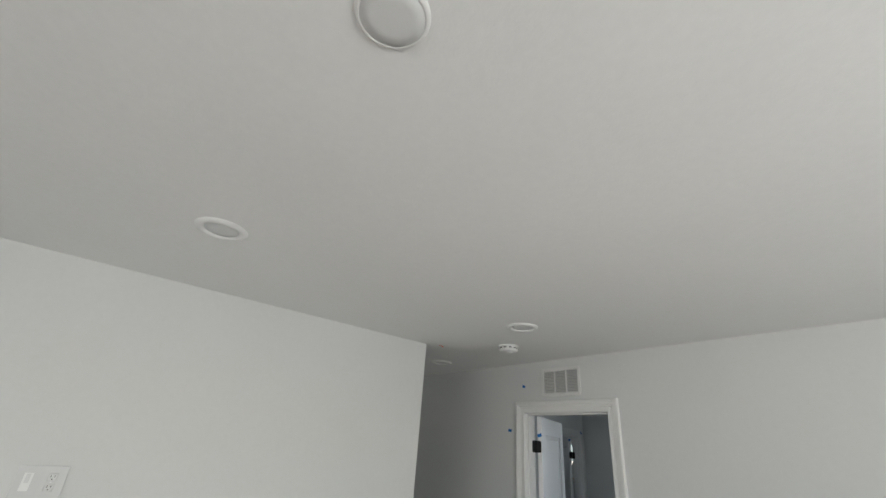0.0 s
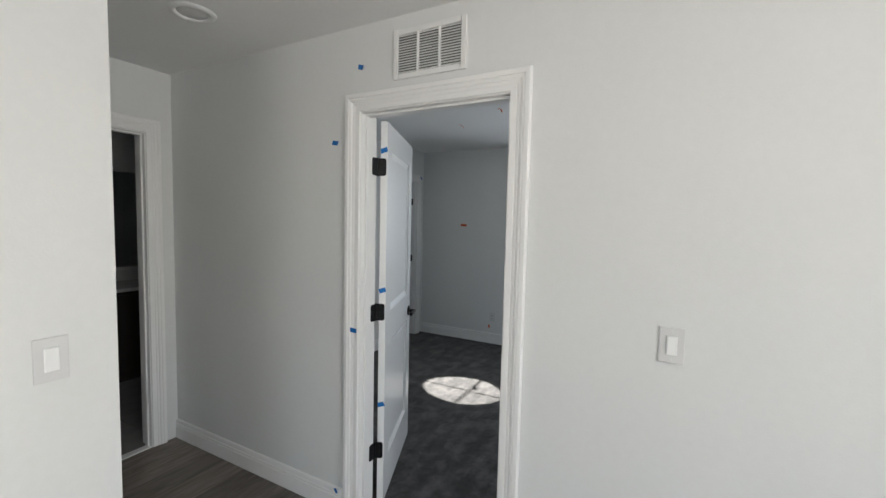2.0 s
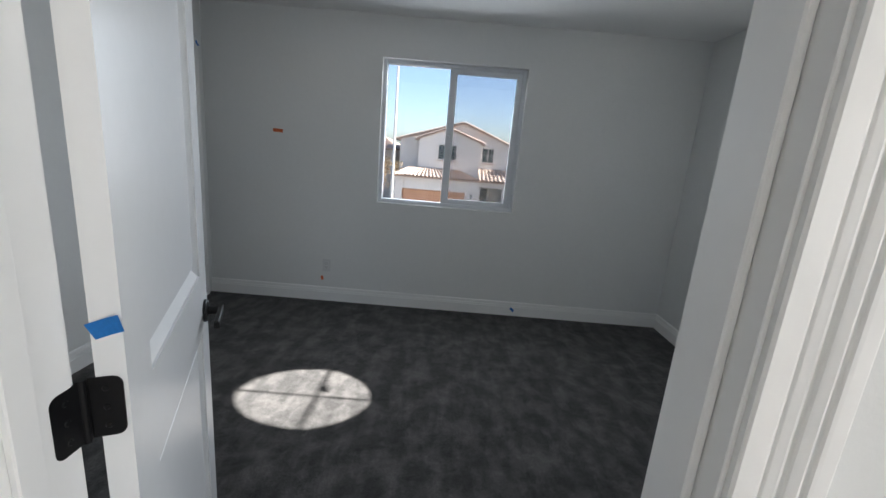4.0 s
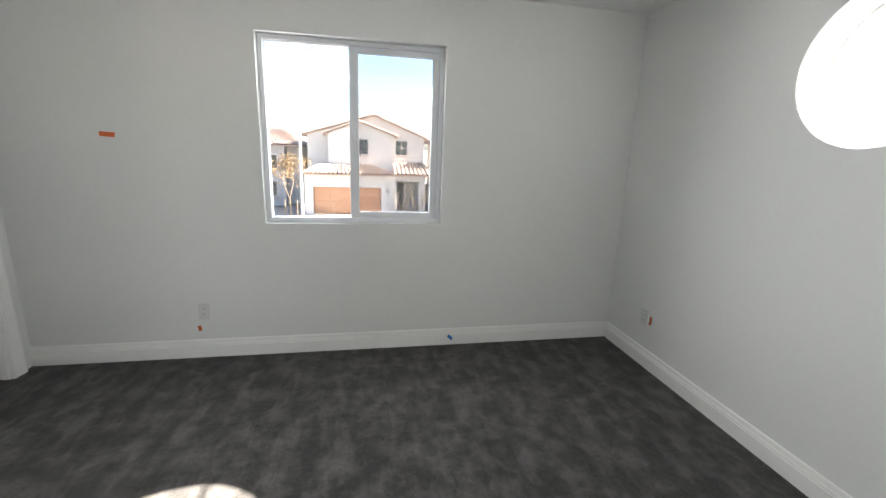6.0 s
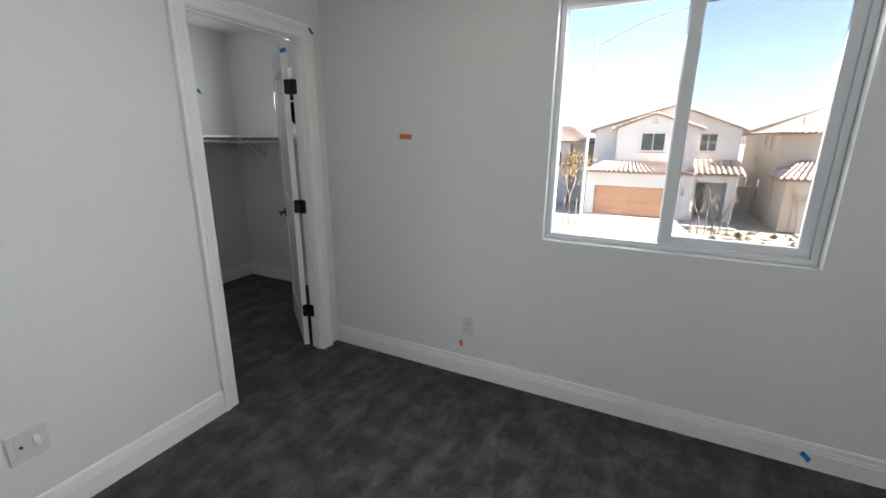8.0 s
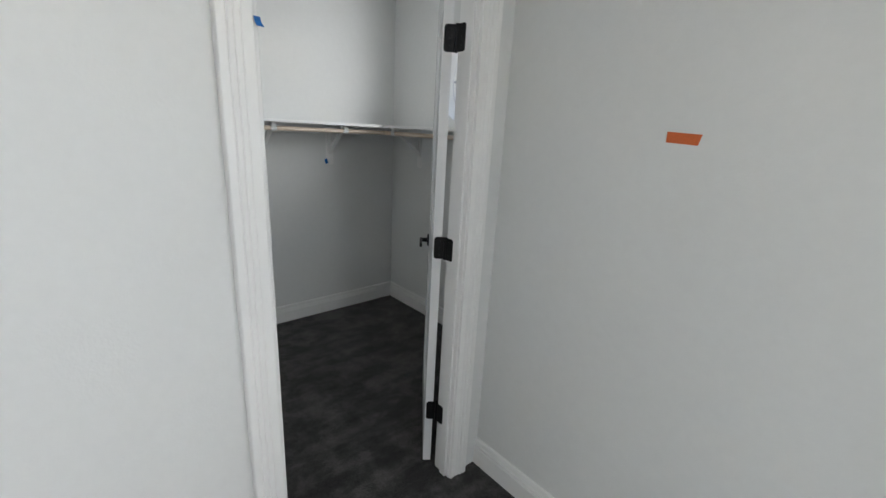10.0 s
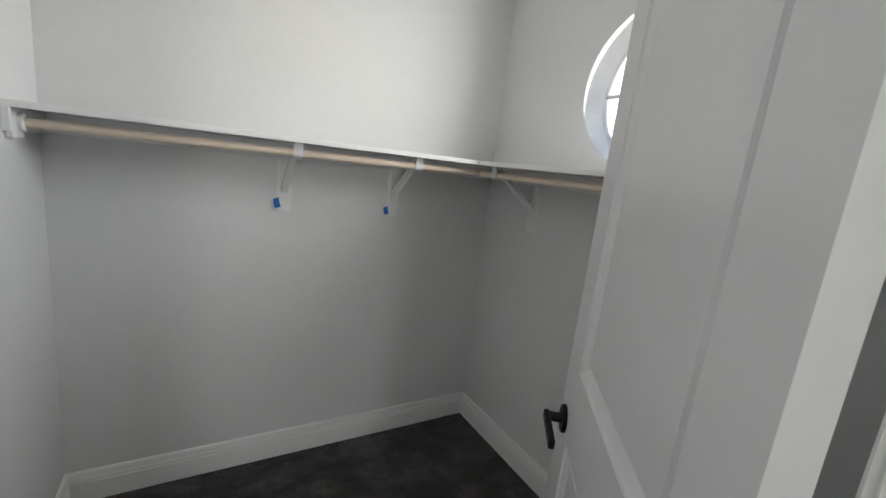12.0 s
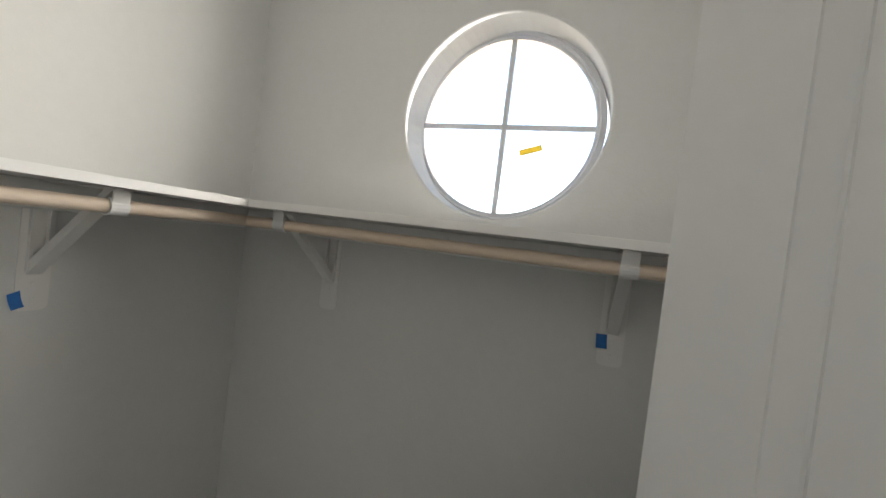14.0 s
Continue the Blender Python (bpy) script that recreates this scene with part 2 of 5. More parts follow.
def glass_material(name, tint):
    m, nt, b = material(name)
    nt.nodes.remove(b)
    out = nt.nodes["Material Output"]
    clear = nt.nodes.new("ShaderNodeBsdfTransparent")
    clear.inputs["Color"].default_value = (*tint, 1)
    gloss = nt.nodes.new("ShaderNodeBsdfGlossy")
    gloss.inputs["Roughness"].default_value = 0.01
    fr = nt.nodes.new("ShaderNodeFresnel")
    fr.inputs["IOR"].default_value = 1.45
    mx = nt.nodes.new("ShaderNodeMixShader")
    nt.links.new(fr.outputs["Fac"], mx.inputs["Fac"])
    nt.links.new(clear.outputs[0], mx.inputs[1])
    nt.links.new(gloss.outputs[0], mx.inputs[2])
    nt.links.new(mx.outputs[0], out.inputs["Surface"])
    return m


CARPET = carpet_material()
PLANK = plank_material()
GLASS = glass_material("window_glass", (0.785, 0.795, 0.80))
ROUND_GLASS = glass_material("round_window_glass", (0.97, 0.98, 0.98))
SCREEN = glass_material("insect_screen_mesh", (0.83, 0.825, 0.83))
MIRROR, _nt, _b = material("mirror_silver")
_b.inputs["Metallic"].default_value, _b.inputs["Roughness"].default_value = 1.0, 0.02
_b.inputs["Base Color"].default_value = (0.85, 0.87, 0.86, 1)


def paper_material(name, colour):
    """Thin paper that lets daylight through."""
    m, nt, b = material(name)
    n = noise_node(nt, 150, 3, 0.6)
    r = ramp_node(nt, n.outputs["Fac"], [(0.3, shade(colour, 0.85)), (0.7, colour)])
    nt.links.new(r.outputs["Color"], b.inputs["Base Color"])
    b.inputs["Roughness"].default_value = 0.6
    tr = nt.nodes.new("ShaderNodeBsdfTranslucent")
    nt.links.new(r.outputs["Color"], tr.inputs["Color"])
    mx = nt.nodes.new("ShaderNodeMixShader")
    mx.inputs["Fac"].default_value = 0.75
    nt.links.new(b.outputs[0], mx.inputs[1])
    nt.links.new(tr.outputs[0], mx.inputs[2])
    nt.links.new(mx.outputs[0], nt.nodes["Material Output"].inputs["Surface"])
    return m


PAPER = paper_material("yellow_paper", (0.90, 0.72, 0.16))


# ---- mesh helpers ----
def part(name, bm, mat, parent=None, label="", smooth=False):
    bmesh.ops.recalc_face_normals(bm, faces=bm.faces)
    me = bpy.data.meshes.new(name)
    bm.to_mesh(me)
    bm.free()
    me.materials.append(mat)
    if smooth:
        for p in me.polygons:
            p.use_smooth = True
    ob = new(name, me)
    if parent is not None:
        ob.parent = parent
    if label:
        ob["label"] = label
    return ob


def thing(name, m, label, category, group="", kind=""):
    ob = new(name)
    ob.empty_display_size = 0.05
    ob.matrix_basis = m
    return tagged(ob, label, category, group, kind)


def box(bm, x0, x1, y0, y1, z0, z1, bevel=0.0, seg=2):
    v = [bm.verts.new((x, y, z)) for x in (x0, x1) for y in (y0, y1) for z in (z0, z1)]
    fs = [bm.faces.new([v[i] for i in q]) for q in ((0, 1, 3, 2), (4, 6, 7, 5), (0, 4, 5, 1), (2, 3, 7, 6), (0, 2, 6, 4), (1, 5, 7, 3))]
    if bevel:
        es = list({e for f in fs for e in f.edges})
        bmesh.ops.bevel(bm, geom=es, offset=bevel, segments=seg, affect='EDGES', profile=0.5)
    return bm


def cyl(bm, p0, p1, r0, r1=None, seg=20):
    p0, p1 = Vector(p0), Vector(p1)
    r1 = r0 if r1 is None else r1
    m = Matrix.Translation((p0 + p1) / 2) @ (p1 - p0).to_track_quat("Z", "Y").to_matrix().to_4x4()
    bmesh.ops.create_cone(bm, cap_ends=True, segments=seg, radius1=r0, radius2=r1, depth=(p1 - p0).length, matrix=m)
    return bm


def lathe(bm, profile, seg=40, m=None):
    """Profile of (radius, height) turned about z."""
    rings = []
    for r, z in profile:
        if r < 1e-6:
            rings.append([bm.verts.new((0, 0, z))])
        else:
            rings.append([bm.verts.new((r * math.cos(2 * math.pi * i / seg), r * math.sin(2 * math.pi * i / seg), z)) for i in range(seg)])
    for a, b in zip(rings, rings[1:]):
        for i in range(seg):
            j = (i + 1) % seg
            q = [a[i % len(a)], a[j % len(a)], b[j % len(b)], b[i % len(b)]]
            q = list(dict.fromkeys(q))
            if len(q) > 2:
                bm.faces.new(q)
    if m is not None:
        bmesh.ops.transform(bm, matrix=m, verts=[v for ring in rings for v in ring])
    return bm


def sweep(bm, line, normals, profile, out, closed_ends=True):
    """Sweep a profile of (across, depth) along a mitred line; normals give the across direction at each corner, out the depth."""
    rings = []
    for p, n in zip(line, normals):
        rings.append([bm.verts.new(Vector(p) + Vector(n) * a + Vector(out) * d) for a, d in profile])
    for a, b in zip(rings, rings[1:]):
        k = len(profile)
        for i in range(k):
            j = (i + 1) % k
            bm.faces.new((a[i], a[j], b[j], b[i]))
    if closed_ends:
        bm.faces.new(rings[0])
        bm.faces.new(list(reversed(rings[-1])))
    return bm


def slab_cells(bm, us, vs, solid, w0, w1, put):
    """A slab between depths w0 and w1 made of grid cells; only the outer faces are kept. put maps u, v, w to the world."""
    cache = {}

    def vert(u, v, w):
        key = (round(u, 5), round(v, 5), round(w, 5))
        if key not in cache:
            cache[key] = bm.verts.new(put(u, v, w))
        return cache[key]
    nu, nv = len(us) - 1, len(vs) - 1

    def full(i, j):
        return 0 <= i < nu and 0 <= j < nv and solid((us[i] + us[i + 1]) / 2, (vs[j] + vs[j + 1]) / 2)
    for i in range(nu):
        for j in range(nv):
            if not full(i, j):
                continue
            a, b, c, d = us[i], us[i + 1], vs[j], vs[j + 1]
            for w in (w0, w1):
                bm.faces.new([vert(a, c, w), vert(b, c, w), vert(b, d, w), vert(a, d, w)])
            for di, dj, p, q in ((-1, 0, (a, c), (a, d)), (1, 0, (b, c), (b, d)), (0, -1, (a, c), (b, c)), (0, 1, (a, d), (b, d))):
                if not full(i + di, j + dj):
                    bm.faces.new([vert(*p, w0), vert(*q, w0), vert(*q, w1), vert(*p, w1)])
    return bm


def round_hole(bm, cu, cv, r, half, w0, w1, put, lip=0.007, seg=64):
    """Fills the square of a wall about a round opening, with a soft plastered edge on the room side (w0)."""
    def square(a):
        c, s = math.cos(a), math.sin(a)
        k = half / max(abs(c), abs(s))
        return c * k, s * k
    loops = []
    rows = [(None, w0)]
    sign = 1 if w1 > w0 else -1
    for k in range(5):
        t = k / 4 * math.pi / 2
        rows.append((r + lip * (1 - math.sin(t)), w0 + sign * lip * (1 - math.cos(t))))
    rows += [(r, w1), (None, w1)]
    for rad, w in rows:
        ring = []
        for i in range(seg):
            a = 2 * math.pi * (i + 0.5) / seg
            du, dv = square(a) if rad is None else (rad * math.cos(a), rad * math.sin(a))
            ring.append(bm.verts.new(put(cu + du, cv + dv, w)))
        loops.append(ring)
    for a, b in zip(loops, loops[1:]):
        for i in range(seg):
            j = (i + 1) % seg
            bm.faces.new((a[i], a[j], b[j], b[i]))
    for ring, w in ((loops[0], w0), (loops[-1], w1)):
        for i in range(seg):
            j = (i + 1) % seg
            a0, a1 = 2 * math.pi * (i + 0.5) / seg, 2 * math.pi * (j + 0.5) / seg
            for k in range(4):
                ac = math.pi / 4 + k * math.pi / 2
                lo, hi = a0, a0 + 2 * math.pi / seg
                if lo < ac < hi - 1e-9:
                    sx, sy = square(ac)
                    bm.faces.new((ring[i], ring[j], bm.verts.new(put(cu + sx, cv + sy, w))))
    return bm


def wall(name, axis, w0, w1, u0, u1, v0, v1, rects=(), rounds=(), mat=None, label=""):
    """A wall of thickness w0..w1 along an axis ('x': faces look along x), with openings cut through."""
    put = (lambda u, v, w: (w, u, v)) if axis == 'x' else (lambda u, v, w: (u, w, v))
    holes = list(rects) + [(cu - r - 0.06, cu + r + 0.06, cv - r - 0.06, cv + r + 0.06) for cu, cv, r in rounds]
    us = sorted({u0, u1, *[h[0] for h in holes], *[h[1] for h in holes]})
    vs = sorted({v0, v1, *[max(v0, h[2]) for h in holes], *[h[3] for h in holes]})
    bm = bmesh.new()
    slab_cells(bm, us, vs, lambda u, v: not any(a < u < b and c < v < d for a, b, c, d in holes), w0, w1, put)
    for cu, cv, r in rounds:
        # drop the square's inner edge faces, then fill with the round opening
        gone = []
        for f in bm.faces:
            c = f.calc_center_median()
            u, v, w = (c.y, c.z, c.x) if axis == 'x' else (c.x, c.z, c.y)
            h = r + 0.06
            on_w = abs(w - (w0 + w1) / 2) < 1e-4
            if on_w and max(abs(u - cu), abs(v - cv)) < h + 1e-4:
                gone.append(f)
        bmesh.ops.delete(bm, geom=gone, context='FACES')
        round_hole(bm, cu, cv, r, r + 0.06, w0, w1, put)
    bmesh.ops.remove_doubles(bm, verts=bm.verts, dist=1e-5)
    ob = part(name, bm, mat or WALL)
    return tagged(ob, label or "smooth off-white painted drywall wall", "wall", kind="structure")


# ---- the large structure ----
H = 2.445            # ceiling
T = 0.115            # partitions
XE = 0.23            # outer walls
BX0, BX1, BY0, BY1 = -1.632, 2.48, T, 3.275        # bedroom
CX0, CX1, CY0, CY1 = -3.532, -1.722, 2.265, 4.09   # closet
D1 = (0.0, 0.742)        # bedroom doorway along x
D2 = (2.405, 3.106)      # closet doorway along y
D3 = (-0.875, -0.165)    # bathroom doorway along y
DH = 2.04
J = 0.018                # jamb board
WIN = (-0.152, 1.040, 0.944, 2.129)
RW1 = (1.775, 1.860, 0.320)     # east round window: y, z, radius
RW2 = (-2.697, 1.813, 0.297)     # closet round window: x, z, radius

wall("wall_south", 'y', 0.0, T, -1.6, 4.7, 0.0, H, rects=[(D1[0] - J, D1[1] + J, 0.0, DH + J)])
wall("wall_west", 'x', BX0, CX1, T, BY1, 0.0, H, rects=[(D2[0] - J, D2[1] + J, 0.0, DH + J)])
wall("wall_north", 'y', BY1, BY1 + XE, CX1, BX1 + XE, 0.0, H, rects=[WIN])
wall("wall_east", 'x', BX1, BX1 + XE, T, BY1, 0.0, H, rounds=[RW1])
wall("closet_wall_south", 'y', CY0 - T, CY0, CX0 - T, CX1, 0.0, H)
wall("closet_wall_west", 'x', CX0, CX0 - T, CY0, CY1 + XE, 0.0, H)
wall("closet_wall_north", 'y', CY1, CY1 + XE, CX0, CX1 + XE, 0.0, H, rounds=[(RW2[0] + 0.017, RW2[1] - 0.007, RW2[2] - 0.010)])
wall("closet_wall_east", 'x', CX1, CX1 + XE, BY1 + XE, CY1, 0.0, H)
wall("hall_wall_west", 'x', -1.6, -1.6 - T, -1.3, T, 0.0, H, rects=[(D3[0] - J, D3[1] + J, 0.0, DH + J)])
wall("hall_wall_south", 'y', -0.962, -0.962 - T, -1.6, -0.146 - T, 0.0, H)
wall("loft_wall_west", 'x', -0.146, -0.146 - T, -6.0, -0.962, 0.0, H)
wall("loft_wall_south", 'y', -6.0, -6.0 - XE, -0.255, 4.9, 0.0, H, rects=[(1.3, 3.1, 0.75, 2.15)])
wall("loft_wall_east", 'x', 4.7, 4.7 + XE, -6.0, T, 0.0, H, rects=[(-3.2, -1.4, 0.75, 2.15)])
wall("bath_wall_north", 'y', CY0 - T - 0.4, CY0 - T - 0.3, -3.5, CX1, 0.0, H)
wall("bath_wall_west", 'x', -3.5, -3.6, -1.3, CY0 - T - 0.3, 0.0, H)
wall("bath_wall_south", 'y', -1.3, -1.4, -3.6, -1.6, 0.0, H)

bm = bmesh.new()
slab_cells(bm, [-3.7, CX1, CX1 + XE, BX1 + XE, 4.9], [-6.2, 0.0, BY1 + XE, CY1 + XE],
           lambda u, v: v < 0.0 or (v < BY1 + XE and u < BX1 + XE) or u < CX1 + XE, H, H + 0.2, lambda u, v, w: (u, v, w))
tagged(part("ceiling", bm, CEIL), "flat white painted drywall ceiling", "ceiling", kind="structure")


def carpet_floor(name, x0, x1, y0, y1, step):
    nx, ny = int((x1 - x0) / step), int((y1 - y0) / step)
    bm = bmesh.new()
    grid = []
    for i in range(nx + 1):
        row = []
        for j in range(ny + 1):
            x, y = x0 + (x1 - x0) * i / nx, y0 + (y1 - y0) * j / ny
            z = 0.003 * noise.noise((x * 9, y * 9, 3)) + 0.003 * noise.noise((x * 55, y * 55, 7)) - 0.004 + random.uniform(-0.0015, 0.0015)
            row.append(bm.verts.new((x, y, z)))
        grid.append(row)
    for i in range(nx):
        for j in range(ny):
            bm.faces.new((grid[i][j], grid[i + 1][j], grid[i + 1][j + 1], grid[i][j + 1]))
    ob = part(name, bm, CARPET, smooth=True)
    return tagged(ob, "dark charcoal cut-pile carpet with brushed vacuum marks", "carpet", kind="structure")


carpet_floor("floor", BX0, BX1, 0.035, BY1, 0.014)
carpet_floor("closet_floor", CX0, BX0, CY0, CY1, 0.014)

# subfloor under the whole storey
bm = bmesh.new()
slab_cells(bm, [-3.7, CX1 + XE, BX1 + XE, 4.9], [-6.2, 0.0, BY1 + XE, CY1 + XE],
           lambda u, v: v < 0.0 or (v < BY1 + XE and u < BX1 + XE) or u < CX1 + XE, -0.3, -0.016, lambda u, v, w: (u, v, w))
tagged(part("subfloor", bm, GROUT), "grey subfloor slab under the storey", "floor", kind="structure")

# mouldings: (height or width, depth)
def step(a, lo, hi):
    u = min(1.0, max(0.0, (a - lo) / (hi - lo)))
    return u * u * (3 - 2 * u)


def moulding(length, ends, flat, rise, grooves, cap):
    """A profile of (across, depth): a flat that rises over a stretch, grooves of (place, depth, half width), and a rounded far edge."""
    spots = {0.0, length, *[length * k / 14 for k in range(15)], *[c + d * w for c, _, w in grooves for d in (-2, -1, -0.5, 0, 0.5, 1, 2)],
             *[length - cap * (1 - math.sin(k * math.pi / 8)) for k in range(5)], ends}
    out = [(0.0, 0.0)]
    for a in sorted(round(min(length, max(0.0, v)), 5) for v in spots):
        d = flat + (rise[2] - flat) * step(a, rise[0], rise[1])
        d -= sum(g * math.exp(-((a - c) / w) ** 2) for c, g, w in grooves)
        if a > length - cap:
            u = (a - length + cap) / cap
            d *= 0.35 + 0.65 * math.sqrt(max(0.0, 1 - u * u))
        if a < ends:
            d *= 0.75 + 0.25 * a / ends
        out.append((a, d))
    return out + [(length, 0.0)]


BASE = moulding(0.132, 0.001, 0.0155, (0.084, 0.122, 0.0105), [(0.087, 0.0058, 0.0017), (0.1035, 0.0052, 0.0016)], 0.013)
CASE = moulding(0.085, 0.003, 0.0105, (0.026, 0.068, 0.0205), [(0.0275, 0.0018, 0.0016), (0.0425, 0.0030, 0.0020), (0.0590, 0.0034, 0.0020)], 0.006)


def baseboard(a, b, out, lift=-0.004):
    bm = bmesh.new()
    sweep(bm, [(a[0], a[1], lift), (b[0], b[1], lift)], [(0, 0, 1)] * 2, BASE, (out[0], out[1], 0))
    tagged(part("baseboard", bm, TRIM), "white stepped-profile painted baseboard along the wall", "baseboard", kind="structure")


baseboard((-1.6, 0), (D1[0] - 0.09, 0), (0, -1))
baseboard((D1[1] + 0.09, 0), (4.7, 0), (0, -1))
baseboard((-0.146, -6.0), (-0.146, -0.962), (1, 0))
baseboard((-1.6, -0.962), (-0.146, -0.962), (0, 1))
baseboard((BX0, BY1), (BX1, BY1), (0, -1))
baseboard((BX1, BY0), (BX1, BY1 - 0.015), (-1, 0))
baseboard((BX0, BY0), (BX0, D2[0] - 0.09), (1, 0))
baseboard((BX0 + 0.015, BY0), (D1[0] - 0.09, BY0), (0, 1))
baseboard((D1[1] + 0.09, BY0), (BX1 - 0.015, BY0), (0, 1))
baseboard((CX0, CY0), (CX0, CY1), (1, 0))
baseboard((CX0 + 0.015, CY1), (CX1, CY1), (0, -1))
baseboard((CX0 + 0.015, CY0), (CX1, CY0), (0, 1))
baseboard((CX1, D2[1] + 0.09), (CX1, CY1 - 0.015), (-1, 0))


def door_trim(axis, lo, hi, w0, w1, sides, label):
    """Jambs, stops and casings of a doorway in a wall between depths w0 and w1."""
    put = (lambda u, w, z: Vector((w, u, z))) if axis == 'x' else (lambda u, w, z: Vector((u, w, z)))
    root = thing("trim", Matrix.Identity(4), label, "door frame", kind="structure")

    def slab(name, u0, u1, a, b, z0, z1, bev=0.0015):
        bm = bmesh.new()
        p, q = put(u0, a, z0), put(u1, b, z1)
        box(bm, min(p.x, q.x), max(p.x, q.x), min(p.y, q.y), max(p.y, q.y), z0, z1, bev, 1)
        part(name, bm, TRIM, root)
    lo_w, hi_w = min(w0, w1) - 0.001, max(w0, w1) + 0.001
    slab("jamb", lo - J, lo, lo_w, hi_w, -0.004, DH)
    slab("jamb", hi, hi + J, lo_w, hi_w, -0.004, DH)
    slab("head_jamb", lo - J, hi + J, lo_w, hi_w, DH, DH + J)
    mid = (w0 + w1) / 2 - (0.012 if w1 > w0 else -0.012)
    slab("stop", lo, lo + 0.011, mid - 0.017, mid + 0.017, -0.002, DH - 0.011, 0.002)
    slab("stop", hi - 0.011, hi, mid - 0.017, mid + 0.017, -0.002, DH - 0.011, 0.002)
    slab("head_stop", lo, hi, mid - 0.017, mid + 0.017, DH - 0.011, DH, 0.002)
    r = 0.005
    for w, out in sides:
        o = put(0, out, 0) - put(0, 0, 0)
        un = put(1, 0, 0) - put(0, 0, 0)
        up = Vector((0, 0, 1))
        legs = [("casing", [put(lo - r, w, -0.004), put(lo - r, w, DH + r)], [-un, -un + up]),
                ("head_casing", [put(lo - r, w, DH + r), put(hi + r, w, DH + r)], [-un + up, un + up]),
                ("casing", [put(hi + r, w, DH + r), put(hi + r, w, -0.004)], [un + up, un])]
        for name, line, normals in legs:
            bm = bmesh.new()
            sweep(bm, line, normals, CASE, o)
            part(name, bm, TRIM, root)
    return root


door_trim('y', D1[0], D1[1], 0.0, T, [(0.0, -1), (T, 1)], "white painted door frame with stepped casing, loft to bedroom")
door_trim('x', D2[0], D2[1], BX0, CX1, [(BX0, 1), (CX1, -1)], "white painted door frame with stepped casing at the closet")
door_trim('x', D3[0], D3[1], -1.6, -1.6 - T, [(-1.6, 1)], "white painted door frame with casing at the dark bathroom")


# ---- doors ----
PIN = 0.014      # hinge pin outside the door's face
def door_slab(width, height, thick, hand):
    """Two-panel moulded slab; the closing face lies at local y = 0, the other at -hand * thick."""
    bm = bmesh.new()
    gap, z0 = 0.003, 0.012
    xs = [gap, 0.118, width - 0.112, width - gap]
    zs = [z0, 0.225, 0.865, 1.035, height - 0.135, height]
    for y, inward in ((0.0, -hand), (-hand * thick, hand)):
        cache = {}

        def v(x, z):
            key = (round(x, 4), round(z, 4))
            if key not in cache:
                cache[key] = bm.verts.new((x, y, z))
            return cache[key]
        for i in range(3):
            for j in range(5):
                q = [v(xs[i], zs[j]), v(xs[i + 1], zs[j]), v(xs[i + 1], zs[j + 1]), v(xs[i], zs[j + 1])]
                if i == 1 and j in (1, 3):
                    a, b, c, d = xs[1], xs[2], zs[j], zs[j + 1]
                    last = q
                    for inset, deep in ((0.001, 0.005), (0.027, 0.016), (0.031, 0.016), (0.035, 0.010)):
                        ring = [bm.verts.new((xx, y + inward * deep, zz)) for xx, zz in
                                ((a + inset, c + inset), (b - inset, c + inset), (b - inset, d - inset), (a + inset, d - inset))]
                        for k in range(4):
                            bm.faces.new((last[k], last[(k + 1) % 4], ring[(k + 1) % 4], ring[k]))
                        last = ring
                    bm.faces.new(last)
                else:
                    bm.faces.new(q)
    y0, y1 = 0.0, -hand * thick
    for (xa, za), (xb, zb) in (((gap, z0), (gap, height)), ((gap, height), (width - gap, height)),
                               ((width - gap, height), (width - gap, z0)), ((width - gap, z0), (gap, z0))):
        bm.faces.new([bm.verts.new(p) for p in ((xa, y0, za), (xb, y0, zb), (xb, y1, zb), (xa, y1, za))])
    bmesh.ops.remove_doubles(bm, verts=bm.verts, dist=1e-5)
    return bm


def hinge_leaf(bm, m, wide, high, thick, r=0.012):
    """A round-cornered leaf in local x (width from 0) and z, thickness along y."""
    pts = []
    for cx, cz, a0 in ((wide - r, high / 2 - r, 0), (wide - r, -high / 2 + r, -90)):
        arc = [(cx + r * math.cos(radians(a0 + k * 22.5)), cz + r * math.sin(radians(a0 + k * 22.5))) for k in range(5)]
        pts.append(arc)
    outline = [(0, high / 2)] + list(reversed(pts[0])) + list(reversed(pts[1])) + [(0, -high / 2)]
    front = [bm.verts.new(m @ Vector((x, thick, z))) for x, z in outline]
    back = [bm.verts.new(m @ Vector((x, 0, z))) for x, z in outline]
    bm.faces.new(front)
    bm.faces.new(list(reversed(back)))
    n = len(outline)
    for i in range(n):
        bm.faces.new((front[i], front[(i + 1) % n], back[(i + 1) % n], back[i]))
    for z in (-0.028, 0.0, 0.028):
        cyl(bm, m @ Vector((wide * 0.55, thick, z)), m @ Vector((wide * 0.55, thick + 0.0012, z)), 0.0045, 0.0035, 10)
    return bm


def lever(root, x, z, y, out, back):
    """Black lever handle: round rosette, neck and a flat lever that points back to the hinges."""
    handle = part("handle", lathe(bmesh.new(), [(0, 0.0), (0.033, 0.0), (0.033, 0.006), (0.030, 0.009), (0.012, 0.010), (0.011, 0.042), (0, 0.042)], 32,
                                  Matrix.Translation((x, y, z)) @ Matrix.Rotation(radians(-90 * out), 4, 'X')), BLACK, root, "matte black lever handle", smooth=False)
    bm = bmesh.new()
    box(bm, min(x + 0.012, x - back * 0.115), max(x + 0.012, x - back * 0.115), min(y + out * 0.036, y + out * 0.05), max(y + out * 0.036, y + out * 0.05),
        z - 0.011, z + 0.011, 0.004, 3)
    part("lever", bm, BLACK, handle)


